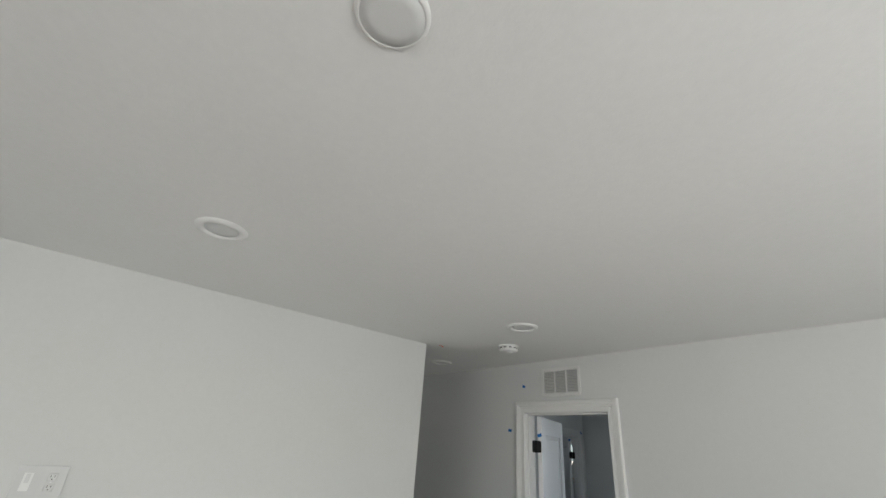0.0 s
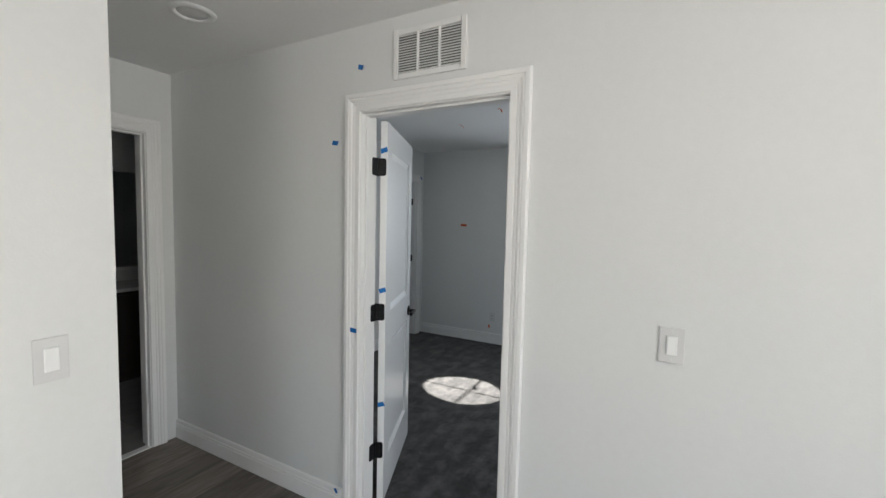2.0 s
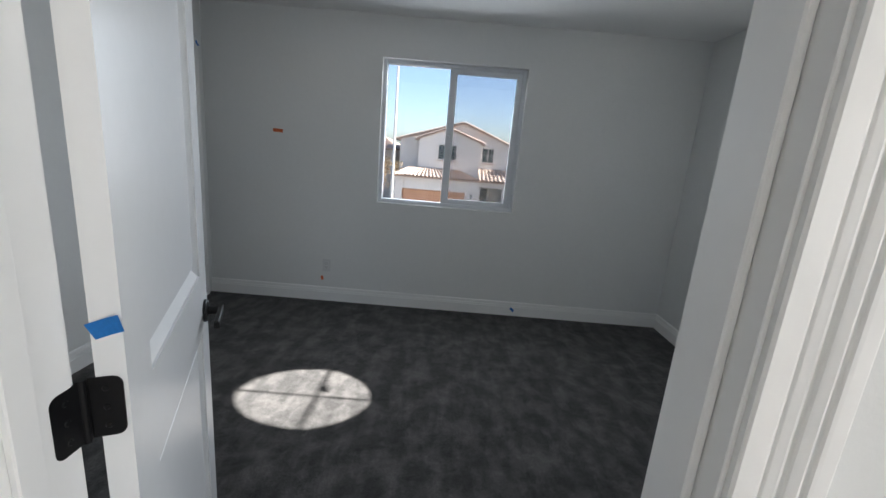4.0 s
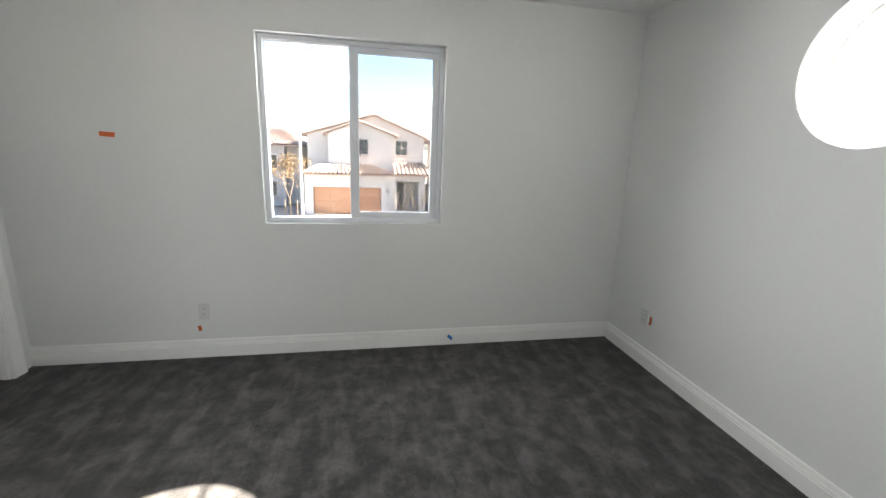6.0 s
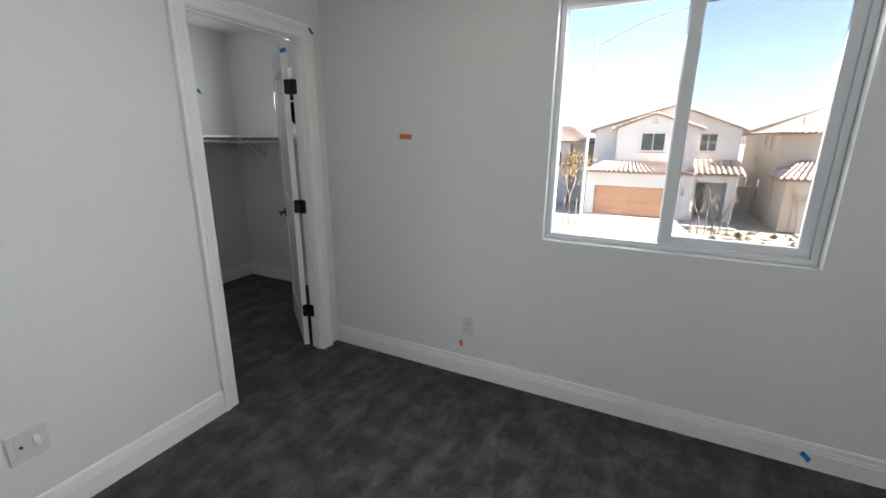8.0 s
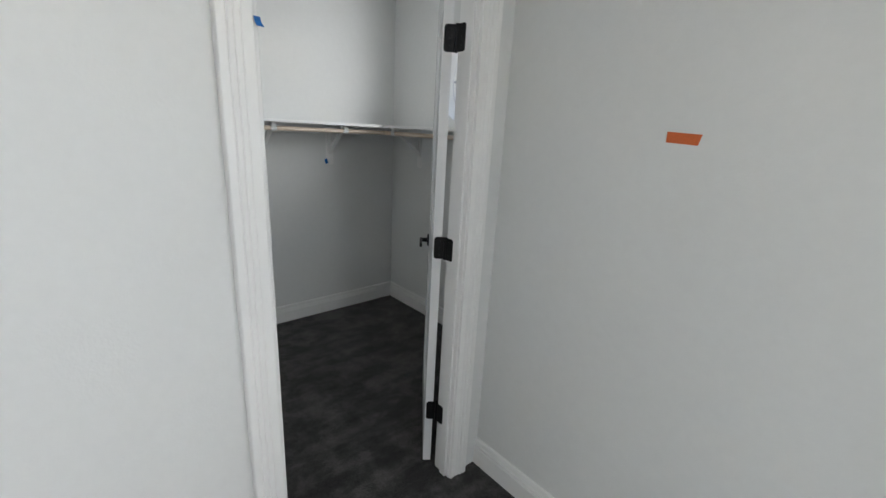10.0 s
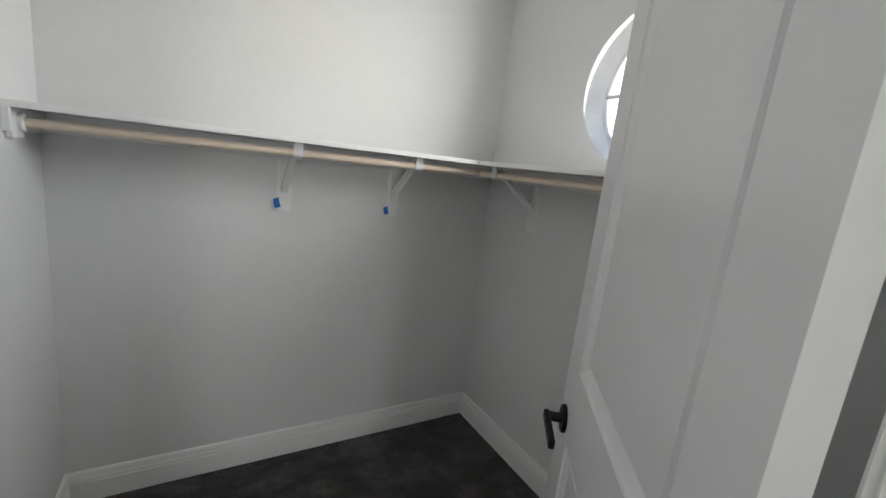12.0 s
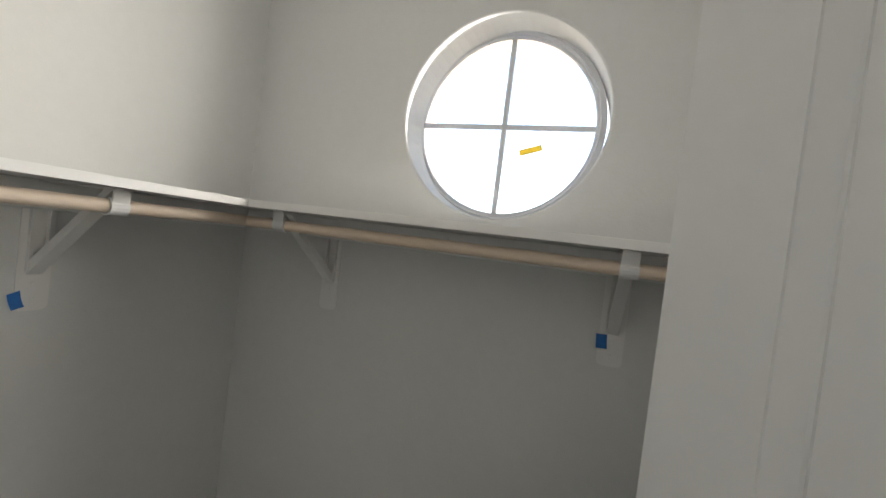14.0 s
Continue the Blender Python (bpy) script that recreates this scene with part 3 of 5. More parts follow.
def panel_door(name, pivot, closed_deg, swing_deg, width, height, hand, label, low=0.0):
    """hand 1: swings counter-clockwise from above; -1: clockwise."""
    thick = 0.035
    m = Matrix.Translation((pivot[0], pivot[1], 0)) @ Matrix.Rotation(radians(closed_deg + hand * swing_deg), 4, 'Z')
    root = thing(name, m, label, "door", kind="structure")
    slab = part("slab", door_slab(width, height, thick, hand), DOOR, root)
    slab.location = (0.004, -hand * PIN, 0)
    for z in (0.303 - low, 1.05 - low, 1.80 - low):
        hinge = part("hinge", cyl(bmesh.new(), (0, 0, z - 0.046), (0, 0, z + 0.046), 0.0065, seg=14), BLACK, root, "matte black butt hinge")
        # leaf on the door's edge
        bm = bmesh.new()
        mm = Matrix.Translation((0.0065, 0, z)) @ Matrix.Rotation(radians(-90 * hand), 4, 'Z')
        hinge_leaf(bm, mm @ Matrix.Diagonal((1, -hand, 1, 1)), 0.044, 0.089, 0.0022)
        part("door_leaf", bm, BLACK, hinge)
        # leaf on the jamb, which stays as it is when the door swings
        bm = bmesh.new()
        back = Matrix.Rotation(radians(-hand * swing_deg), 4, 'Z')
        mj = Matrix.Translation((0, 0, z)) @ back @ Matrix.Translation((-0.0005, 0, 0)) @ Matrix.Rotation(radians(-90 * hand), 4, 'Z')
        hinge_leaf(bm, mj @ Matrix.Diagonal((1, hand, 1, 1)), 0.046, 0.089, 0.0022)
        part("jamb_leaf", bm, BLACK, hinge)
    zk = 0.915 - low
    lever(root, width - 0.058, zk, -hand * PIN, hand, 1)
    lever(root, width - 0.058, zk, -hand * (thick + PIN), -hand, 1)
    bm = bmesh.new()
    ys = sorted((-hand * (PIN + 0.005), -hand * (PIN + 0.030)))
    box(bm, width + 0.0005, width + 0.003, ys[0], ys[1], zk - 0.028, zk + 0.028, 0.0008, 1)
    part("latch_plate", bm, BLACK, root)
    return root


BED_SWING, CLO_SWING = 113.0, 128.4
panel_door("door_1", (D1[0] - 0.001, T + PIN), 0, BED_SWING, 0.742, 2.03, 1, "white two-panel moulded bedroom door standing open, black hinges and lever")
panel_door("door_2", (CX1 - PIN, D2[1] + 0.001), -90, CLO_SWING, 0.696, 2.03, -1, "white two-panel moulded closet door standing open, black hinges and lever", 0.023)


# ---- windows ----
def slider_window():
    x0, x1, z0, z1 = WIN
    root = thing("window_1", Matrix.Identity(4), "white vinyl sliding window with two panes and an insect screen", "window", kind="structure")
    y = BY1 + 0.062

    def frame4(name, a, b, c, d, wide, ya, yb, parent, bev=0.003):
        for n, (p, q, r, s) in (("stile", (a, a + wide, c, d)), ("stile", (b - wide, b, c, d)),
                                ("rail", (a + wide, b - wide, c, c + wide)), ("rail", (a + wide, b - wide, d - wide, d))):
            bm = bmesh.new()
            box(bm, p, q, ya, yb, r, s, bev, 1)
            part(n, bm, VINYL, parent)
    bm = bmesh.new()
    box(bm, x0 + 0.001, x1 - 0.001, y - 0.004, y + 0.09, z0 + 0.001, z0 + 0.02, 0.002, 1)
    frame = part("frame", bm, VINYL, root)
    frame4("frame", x0 + 0.001, x1 - 0.001, z0 + 0.001, z1 - 0.001, 0.030, y, y + 0.075, frame)
    mid = 0.435
    left = part("fixed_sash", box(bmesh.new(), mid - 0.032, mid - 0.004, y + 0.045, y + 0.067, z0 + 0.03, z1 - 0.03, 0.002, 1), VINYL, root)
    part("pane", box(bmesh.new(), x0 + 0.025, mid - 0.02, y + 0.052, y + 0.058, z0 + 0.025, z1 - 0.025), GLASS, left).visible_shadow = False
    right = part("sliding_sash", box(bmesh.new(), mid - 0.028, mid + 0.030, y + 0.012, y + 0.038, z0 + 0.03, z1 - 0.03, 0.003, 1), VINYL, root)
    for p, q, r, s in ((x1 - 0.078, x1 - 0.031, z0 + 0.03, z1 - 0.03), (mid + 0.030, x1 - 0.078, z0 + 0.03, z0 + 0.072), (mid + 0.030, x1 - 0.078, z1 - 0.072, z1 - 0.03)):
        part("rail", box(bmesh.new(), p, q, y + 0.012, y + 0.038, r, s, 0.003, 1), VINYL, right)
    part("pane", box(bmesh.new(), mid + 0.02, x1 - 0.07, y + 0.022, y + 0.028, z0 + 0.06, z1 - 0.06), GLASS, right).visible_shadow = False
    part("insect_screen", box(bmesh.new(), mid + 0.0, x1 - 0.03, y + 0.078, y + 0.079, z0 + 0.03, z1 - 0.03), SCREEN, root, "fine dark insect screen").visible_shadow = False
    part("latch", box(bmesh.new(), mid - 0.018, mid + 0.004, y + 0.0, y + 0.012, 1.50, 1.56, 0.004, 2), VINYL, right)


def round_window(name, m, radius, label):
    """Local frame: x across, z up, y outwards from the room."""
    root = thing(name, m, label, "window", kind="structure")
    turn = Matrix.Rotation(radians(-90), 4, 'X')
    r = radius
    prof = [(r - 0.001, 0.0), (r - 0.016, -0.002), (r - 0.020, 0.006), (r - 0.020, 0.05), (r - 0.001, 0.05), (r - 0.001, 0.0)]
    part("frame", lathe(bmesh.new(), prof, 72, turn), VINYL, root, smooth=False)
    bead = [(r - 0.020, 0.012), (r - 0.027, 0.014), (r - 0.030, 0.022), (r - 0.020, 0.024), (r - 0.020, 0.012)]
    part("glazing_bead", lathe(bmesh.new(), bead, 72, turn), VINYL, root)
    g = r - 0.022
    part("muntin", box(bmesh.new(), -0.008, 0.008, 0.024, 0.034, -g, g, 0.002, 1), VINYL, root)
    part("muntin", box(bmesh.new(), -g, g, 0.0245, 0.0335, -0.008, 0.008, 0.002, 1), VINYL, root)
    part("pane", lathe(bmesh.new(), [(0, 0.036), (g, 0.036), (g, 0.041), (0, 0.041)], 72, turn), ROUND_GLASS, root).visible_shadow = False
    return root


slider_window()
round_window("window_2", Matrix.Translation((BX1 + 0.165, RW1[0], RW1[1])) @ Matrix.Rotation(radians(-90), 4, 'Z'), RW1[2],
             "round white window with cross muntins in the east wall")
round_window("window_3", Matrix.Translation((RW2[0], CY1 + 0.108, RW2[1])), RW2[2], "round white window with cross muntins above the closet shelf")

# small yellow sticker left on the closet pane
bm = bmesh.new()
box(bm, -0.034, 0.034, -0.0006, 0.0006, -0.009, 0.009)
ob = part("sticker", bm, PAPER)
ob.matrix_basis = Matrix.Translation((RW2[0] + 0.088, CY1 + 0.1425, RW2[1] - 0.066)) @ Matrix.Rotation(radians(-17), 4, 'Y')
tagged(ob, "small yellow paper sticker on the round window pane", "sticker")
# the dark sticker on the east pane, whose shadow lies in the sun patch
ob = part("sticker", box(bmesh.new(), -0.0006, 0.0006, -0.030, 0.030, -0.013, 0.013), YELLOW)
ob.matrix_basis = Matrix.Translation((BX1 + 0.1995, RW1[0] + 0.075, RW1[1] - 0.015)) @ Matrix.Rotation(radians(20), 4, 'X')
tagged(ob, "small paper sticker on the round east window pane", "sticker")


# ---- ceiling fixtures ----
def disc_light(name, x, y, r, drop, label, lens=LENS):
    root = thing(name, Matrix.Translation((x, y, H)) @ Matrix.Rotation(math.pi, 4, 'X'), label, "ceiling light", "recessed disc lights")
    part("trim_ring", lathe(bmesh.new(), [(r, 0), (r, drop * 0.3), (r - 0.002, drop * 0.7), (r - 0.006, drop * 0.95), (r - 0.010, drop), (r - 0.010, 0), (r, 0)], 48), VENT, root, smooth=True)
    part("lens", lathe(bmesh.new(), [(r - 0.0102, 0.001), (r - 0.0102, drop * 0.99), (r * 0.5, drop * 1.03), (0, drop * 1.04)], 48), lens, root, smooth=True)


def recessed_light(x, y):
    root = thing("ceiling_light", Matrix.Translation((x, y, H)) @ Matrix.Rotation(math.pi, 4, 'X'), "round white recessed light with a flat flange, switched off", "ceiling light", "recessed disc lights")
    r = 0.097
    part("flange", lathe(bmesh.new(), [(r, 0), (r - 0.002, 0.004), (r - 0.014, 0.010), (r - 0.022, 0.011), (r - 0.034, 0.0025), (r - 0.034, 0), (r, 0)], 56), CEIL, root, smooth=True)
    part("lens", lathe(bmesh.new(), [(r - 0.034, 0.001), (r - 0.034, 0.003), (r * 0.35, 0.0055), (0, 0.006)], 48), LENS, root, smooth=True)


for x, y in ((0.735, -2.650), (0.750, -0.897), (-0.617, -0.434)):
    recessed_light(x, y)
disc_light("ceiling_light", 1.948, -2.640, 0.071, 0.010, "flat round white disc light, switched off, in the loft ceiling")
disc_light("ceiling_light", 0.424, 1.650, 0.071, 0.013, "round white disc light, switched off, in the bedroom ceiling", PLASTIC)

root = thing("smoke_detector", Matrix.Translation((0.331, -0.562, H)) @ Matrix.Rotation(math.pi, 4, 'X'), "round white plastic smoke detector on the hall ceiling", "smoke detector")
part("base", lathe(bmesh.new(), [(0, 0.001), (0.070, 0.0), (0.072, 0.006), (0.070, 0.012), (0, 0.012)], 40), PLASTIC, root)
part("body", lathe(bmesh.new(), [(0.058, 0.010), (0.060, 0.022), (0.066, 0.026), (0.064, 0.036), (0.050, 0.044), (0.026, 0.046), (0, 0.046)], 40), PLASTIC, root)
for k in range(10):
    bm = box(bmesh.new(), 0.0585, 0.0625, -0.008, 0.008, 0.014, 0.021)
    ob = part("slot", bm, SLOT, root)
    ob.matrix_basis = Matrix.Rotation(k * math.pi / 5, 4, 'Z')
part("button", lathe(bmesh.new(), [(0.017, 0.046), (0.016, 0.050), (0, 0.051)], 24, Matrix.Translation((0.014, 0.0, 0))), PLASTIC, root)


def return_vent():
    x0, x1, z0, z1 = 0.188, 0.550, 2.162, 2.379
    root = thing("air_vent", Matrix.Translation((0, 0, 0)), "white return-air grille with three louvred bays above the door", "vent")
    # no duct is cut: a dark sheet paints the shade behind the slats
    part("backing", box(bmesh.new(), x0 + 0.02, x1 - 0.02, -0.0035, -0.001, z0 + 0.02, z1 - 0.02), VENT_SHADE, root)
    rim = 0.024
    for p, q, r, s in ((x0, x0 + rim, z0, z1), (x1 - rim, x1, z0, z1), (x0 + rim, x1 - rim, z0, z0 + rim), (x0 + rim, x1 - rim, z1 - rim, z1)):
        part("frame", box(bmesh.new(), p, q, -0.013, -0.0005, r, s, 0.003, 2), VENT, root)
    bay = (x1 - x0 - 2 * rim - 2 * 0.012) / 3
    slat = None
    for b in range(3):
        xa = x0 + rim + b * (bay + 0.012)
        if b:
            part("mullion", box(bmesh.new(), xa - 0.012, xa, -0.012, -0.001, z0 + rim, z1 - rim, 0.002, 1), VENT, root)
        n = 15
        for k in range(n):
            z = z0 + rim + (k + 0.5) * (z1 - z0 - 2 * rim) / n
            if slat is None:
                bm = bmesh.new()
                v = [bm.verts.new(p) for p in ((0, -0.0115, -0.0054), (bay, -0.0115, -0.0054), (bay, -0.004, 0.0035), (0, -0.004, 0.0035),
                                                   (0, -0.0115, -0.0030), (bay, -0.0115, -0.0030), (bay, -0.004, 0.0047), (0, -0.004, 0.0047))]
                for q in ((0, 1, 2, 3), (4, 5, 6, 7), (0, 1, 5, 4), (3, 2, 6, 7)):
                    bm.faces.new([v[i] for i in q])
                ob = part("slat", bm, VENT, root)
                slat = ob.data
            else:
                ob = new("slat", slat)
                ob.parent = root
            ob.location = (xa, 0, z)
    for x in (x0 + 0.012, x1 - 0.012):
        cyl(bm := bmesh.new(), (x, -0.013, (z0 + z1) / 2), (x, -0.0145, (z0 + z1) / 2), 0.004, 0.003, 12)
        part("screw", bm, VENT, root)


return_vent()


def ceiling_register():
    x0, x1, y0, y1 = 0.120, 0.425, 2.085, 2.345
    root = thing("ceiling_vent", Matrix.Identity(4), "white ceiling register with six louvred openings", "vent")
    # dark sheet on the ceiling in place of the shaded duct opening
    part("backing", box(bmesh.new(), x0 + 0.02, x1 - 0.02, y0 + 0.02, y1 - 0.02, H - 0.003, H - 0.0005), VENT_SHADE, root)
    rim = 0.027
    for p, q, r, s in ((x0, x0 + rim, y0, y1), (x1 - rim, x1, y0, y1), (x0 + rim, x1 - rim, y0, y0 + rim), (x0 + rim, x1 - rim, y1 - rim, y1)):
        part("frame", box(bmesh.new(), p, q, r, s, H - 0.014, H - 0.0003, 0.004, 2), VENT, root)
    w = (x1 - x0 - 2 * rim - 0.04) / 3
    for k in (1, 2):
        xa = x0 + rim + k * w + (k - 1) * 0.02
        part("bar", box(bmesh.new(), xa, xa + 0.02, y0 + rim, y1 - rim, H - 0.013, H - 0.001, 0.002, 1), VENT, root)
    ym = (y0 + y1) / 2
    part("bar", box(bmesh.new(), x0 + rim, x1 - rim, ym - 0.011, ym + 0.011, H - 0.0125, H - 0.001, 0.002, 1), VENT, root)
    for k in range(3):
        xa = x0 + rim + k * (w + 0.02)
        for ya, yb in ((y0 + rim, ym - 0.011), (ym + 0.011, y1 - rim)):
            for i in range(5):
                u = (i + 0.5) / 5
                bm = bmesh.new()
                if k == 0:
                    x = xa + u * w
                    box(bm, x - 0.0016, x + 0.0016, ya, yb, H - 0.011, H - 0.003)
                else:
                    y = ya + u * (yb - ya)
                    box(bm, xa, xa + w, y - 0.0016, y + 0.0016, H - 0.008, H - 0.0035)
                part("louvre", bm, VENT, root)


ceiling_register()


# ---- plates, switches, outlets ----
def plate_pose(x, y, z, facing):
    """Local x across, z up, -y out of the wall."""
    turn = {"south": 0, "east": 90, "north": 180, "west": -90}[facing]
    return Matrix.Translation((x, y, z)) @ Matrix.Rotation(radians(turn), 4, 'Z')


def plate_body(wide, high):
    return box(bmesh.new(), -wide / 2, wide / 2, -0.0075, -0.0004, -high / 2, high / 2, 0.0022, 2)


def rocker_parts(root, x):
    part("rocker", box(bmesh.new(), x - 0.0165, x + 0.0165, -0.0125, -0.005, -0.033, 0.033, 0.003, 2), PLASTIC, root)
    part("bezel", box(bmesh.new(), x - 0.0185, x + 0.0185, -0.0084, -0.0065, -0.035, 0.035, 0.0006, 1), OUTLET, root)
    for z in (-0.048, 0.048):
        part("screw", cyl(bmesh.new(), (x, -0.0065, z), (x, -0.0086, z), 0.0034, 0.0026, 10), LENS, root)


def outlet_parts(root, x):
    for z in (-0.019, 0.019):
        face = part("socket", box(bmesh.new(), x - 0.0165, x + 0.0165, -0.0105, -0.006, z - 0.0145, z + 0.0145, 0.003, 2), OUTLET, root)
        for dx, hh in ((-0.0062, 0.0045), (0.0062, 0.0037)):
            part("slot", box(bmesh.new(), x + dx - 0.0012, x + dx + 0.0012, -0.0110, -0.0100, z + 0.003 - hh, z + 0.003 + hh), SLOT, face)
        part("ground_hole", cyl(bmesh.new(), (x, -0.0100, z - 0.008), (x, -0.0110, z - 0.008), 0.0024, seg=10), SLOT, face)
    part("screw", cyl(bmesh.new(), (x, -0.0065, 0), (x, -0.0086, 0), 0.0028, 0.0022, 10), PLASTIC, root)


def light_switch(pos, facing, label):
    root = thing("light_switch", plate_pose(*pos, facing), label, "light switch", "rocker switches")
    part("plate", plate_body(0.076, 0.122), SWITCH, root)
    rocker_parts(root, 0)


def wall_outlet(pos, facing, label):
    root = thing("wall_outlet", plate_pose(*pos, facing), label, "outlet", "duplex outlets")
    part("plate", plate_body(0.072, 0.117), OUTLET, root)
    outlet_parts(root, 0)


light_switch((-0.146, -1.120, 1.133), "east", "white rocker switch and plate near the hall corner")
light_switch((1.348, 0.0, 1.131), "south", "white rocker switch and plate beside the bedroom door")
light_switch((-2.27, CY0, 1.05), "north", "white rocker switch and plate on the closet side wall")
wall_outlet((-0.579, BY1, 0.335), "south", "white duplex outlet low on the bedroom window wall")
wall_outlet((BX1, 2.842, 0.350), "west", "white duplex outlet low on the bedroom east wall")

root = thing("wall_outlet", plate_pose(BX0, 1.548, 0.357, "east"), "white two-gang plate with cable jack and data insert", "outlet")
part("plate", plate_body(0.118, 0.117), OUTLET, root)
part("cable_socket", box(bmesh.new(), -0.0395, -0.0065, -0.0095, -0.006, -0.033, 0.033, 0.002, 1), OUTLET, root)
part("cable_jack", cyl(bmesh.new(), (-0.023, -0.009, 0.002), (-0.023, -0.016, 0.002), 0.0055, 0.0050, 14), SLOT, root)
part("data_insert", box(bmesh.new(), 0.013, 0.033, -0.0125, -0.006, -0.022, 0.028, 0.003, 2), PLASTIC, root)
part("insert_tab", box(bmesh.new(), 0.018, 0.030, -0.0200, -0.012, -0.018, 0.004, 0.003, 2), PLASTIC, root)
for z in (-0.048, 0.048):
    part("screw", cyl(bmesh.new(), (0.023, -0.0065, z), (0.023, -0.0086, z), 0.0030, 0.0024, 10), PLASTIC, root)
    part("screw", cyl(bmesh.new(), (-0.023, -0.0065, z), (-0.023, -0.0086, z), 0.0030, 0.0024, 10), PLASTIC, root)

root = thing("wall_outlet", plate_pose(-0.146, -2.882, 1.492, "east"), "white two-gang plate with a control and an outlet", "outlet")
part("plate", plate_body(0.165, 0.122), OUTLET, root)
outlet_parts(root, 0.036)
part("control", box(bmesh.new(), -0.058, -0.026, -0.0085, -0.005, -0.034, 0.034, 0.002, 1), PLASTIC, root)
part("sensor_window", box(bmesh.new(), -0.049, -0.035, -0.0095, -0.008, -0.004, 0.030, 0.001, 1), LENS, root)


# ---- masking tape left by the inspectors ----
def tape(mat, m, wide, high, curl, seed, label, category):
    """A torn strip in local x, z, stuck at one end and lifting at the other (towards -y)."""
    rng = random.Random(seed)
    bm = bmesh.new()
    n = 6
    rows = []
    for i in range(n + 1):
        u = i / n
        lift = 0.0006 + curl * max(0, u - 0.35) ** 2
        end = rng.uniform(-0.0025, 0.0025) if i in (0, n) else 0
        rows.append([(u * wide - wide / 2 + end * s, -lift, s * high / 2) for s in (-1, 1)])
    for d in (0.0, 0.0005):
        vs = [[bm.verts.new((x, y - d, z)) for x, y, z in r] for r in rows]
        for a, b in zip(vs, vs[1:]):
            bm.faces.new((a[0], b[0], b[1], a[1]))
    ob = part("masking_tape", bm, mat)
    ob.matrix_basis = m
    return tagged(ob, label, category, "tape marks")


def blue_tape(pos, facing, deg, curl, seed, where, wide=0.040, high=0.022):
    tape(BLUE, plate_pose(*pos, facing) @ Matrix.Rotation(radians(deg), 4, 'Y'), wide, high, curl, seed, "torn blue masking tape on " + where, "tape")


def orange_tape(pos, facing, deg, curl, seed, where, wide=0.060, high=0.019):
    tape(ORANGE, plate_pose(*pos, facing) @ Matrix.Rotation(radians(deg), 4, 'Y'), wide, high, curl, seed, "torn orange masking tape on " + where, "tape")


blue_tape((-0.004, 0.0, 2.252), "south", 18, 0.03, 1, "the hall wall beside the vent")
blue_tape((-0.163, 0.0, 1.908), "south", 10, 0.02, 2, "the hall wall beside the door casing", 0.046)
blue_tape((-0.028, -0.0150, 0.982), "south", 2, 0.005, 3, "the bedroom door casing", 0.042)
blue_tape((-0.131, -0.0155, 0.118), "south", -25, 0.03, 4, "the hall baseboard", 0.030, 0.026)
blue_tape((BX0 + 0.021, 3.172, 2.095), "east", 60, 0.02, 5, "the closet casing corner", 0.040)
blue_tape((BX0 + 0.0135, D2[0] + 0.001, 1.679), "east", 80, 0.03, 6, "the closet door jamb", 0.022, 0.014)
blue_tape((1.137, BY1 - 0.0165, 0.062), "south", 35, 0.05, 7, "the bedroom baseboard", 0.036, 0.024)
orange_tape((-1.013, BY1, 1.483), "south", 3, 0.01, 8, "the bedroom window wall", 0.085, 0.028)
orange_tape((-0.620, BY1, 0.212), "south", 75, 0.02, 9, "the wall below the outlet", 0.036, 0.022)
orange_tape((BX1, 2.771, 0.345), "west", 85, 0.02, 10, "the wall beside the outlet", 0.055, 0.022)
orange_tape((-2.355, CY0, 1.075), "north", 80, 0.05, 11, "the closet side wall", 0.042, 0.015)
for x, y, deg, curl, seed, where in ((-0.075, -0.875, 10, 0.05, 12, "the hall ceiling"), (0.081, 1.608, -20, 0.08, 13, "the bedroom ceiling"),
                                     (-0.457, 2.010, 30, 0.06, 14, "the bedroom ceiling near the window")):
    m = Matrix.Translation((x, y, H)) @ Matrix.Rotation(radians(deg), 4, 'Z') @ Matrix.Rotation(radians(90), 4, 'X')
    tape(ORANGE, m, 0.045, 0.016, curl, seed, "curled orange masking tape on " + where, "tape")


def edge_tape(pivot, angle, hand, z, seed, where, high=0.024):
    """Tape on the hinge edge of an open door."""
    m = Matrix.Translation((pivot[0], pivot[1], z)) @ Matrix.Rotation(radians(angle), 4, 'Z') @ Matrix.Translation((0.006, -hand * (PIN + 0.018), 0)) @ Matrix.Rotation(radians(-90), 4, 'Z')
    tape(BLUE, m @ Matrix.Rotation(radians(-18), 4, 'Y'), 0.037, high, 0.01, seed, "torn blue masking tape on " + where, "tape")


for k, z in enumerate((1.885, 1.165, 0.555)):
    edge_tape((D1[0] - 0.001, T + PIN), BED_SWING, 1, z, 20 + k, "the hinge edge of the bedroom door")
edge_tape((CX1 - PIN, D2[1] + 0.001), -90 - CLO_SWING, -1, 1.985, 24, "the hinge edge of the closet door")


# ---- closet shelving ----
SZ = 1.488           # shelf top
ST = 0.018
bm = box(bmesh.new(), CX0 + 0.001, CX0 + 0.302, CY0 + 0.001, CY1 - 0.001, SZ - ST, SZ, 0.0015, 1)
shelf = tagged(part("closet_shelf", bm, SHELF), "long white melamine closet shelf along the back wall", "shelf", "closet shelves")
part("edge_band", box(bmesh.new(), CX0 + 0.3015, CX0 + 0.3035, CY0 + 0.001, CY1 - 0.303, SZ - ST - 0.0003, SZ + 0.0003, 0.0005, 1), TRIM, shelf)
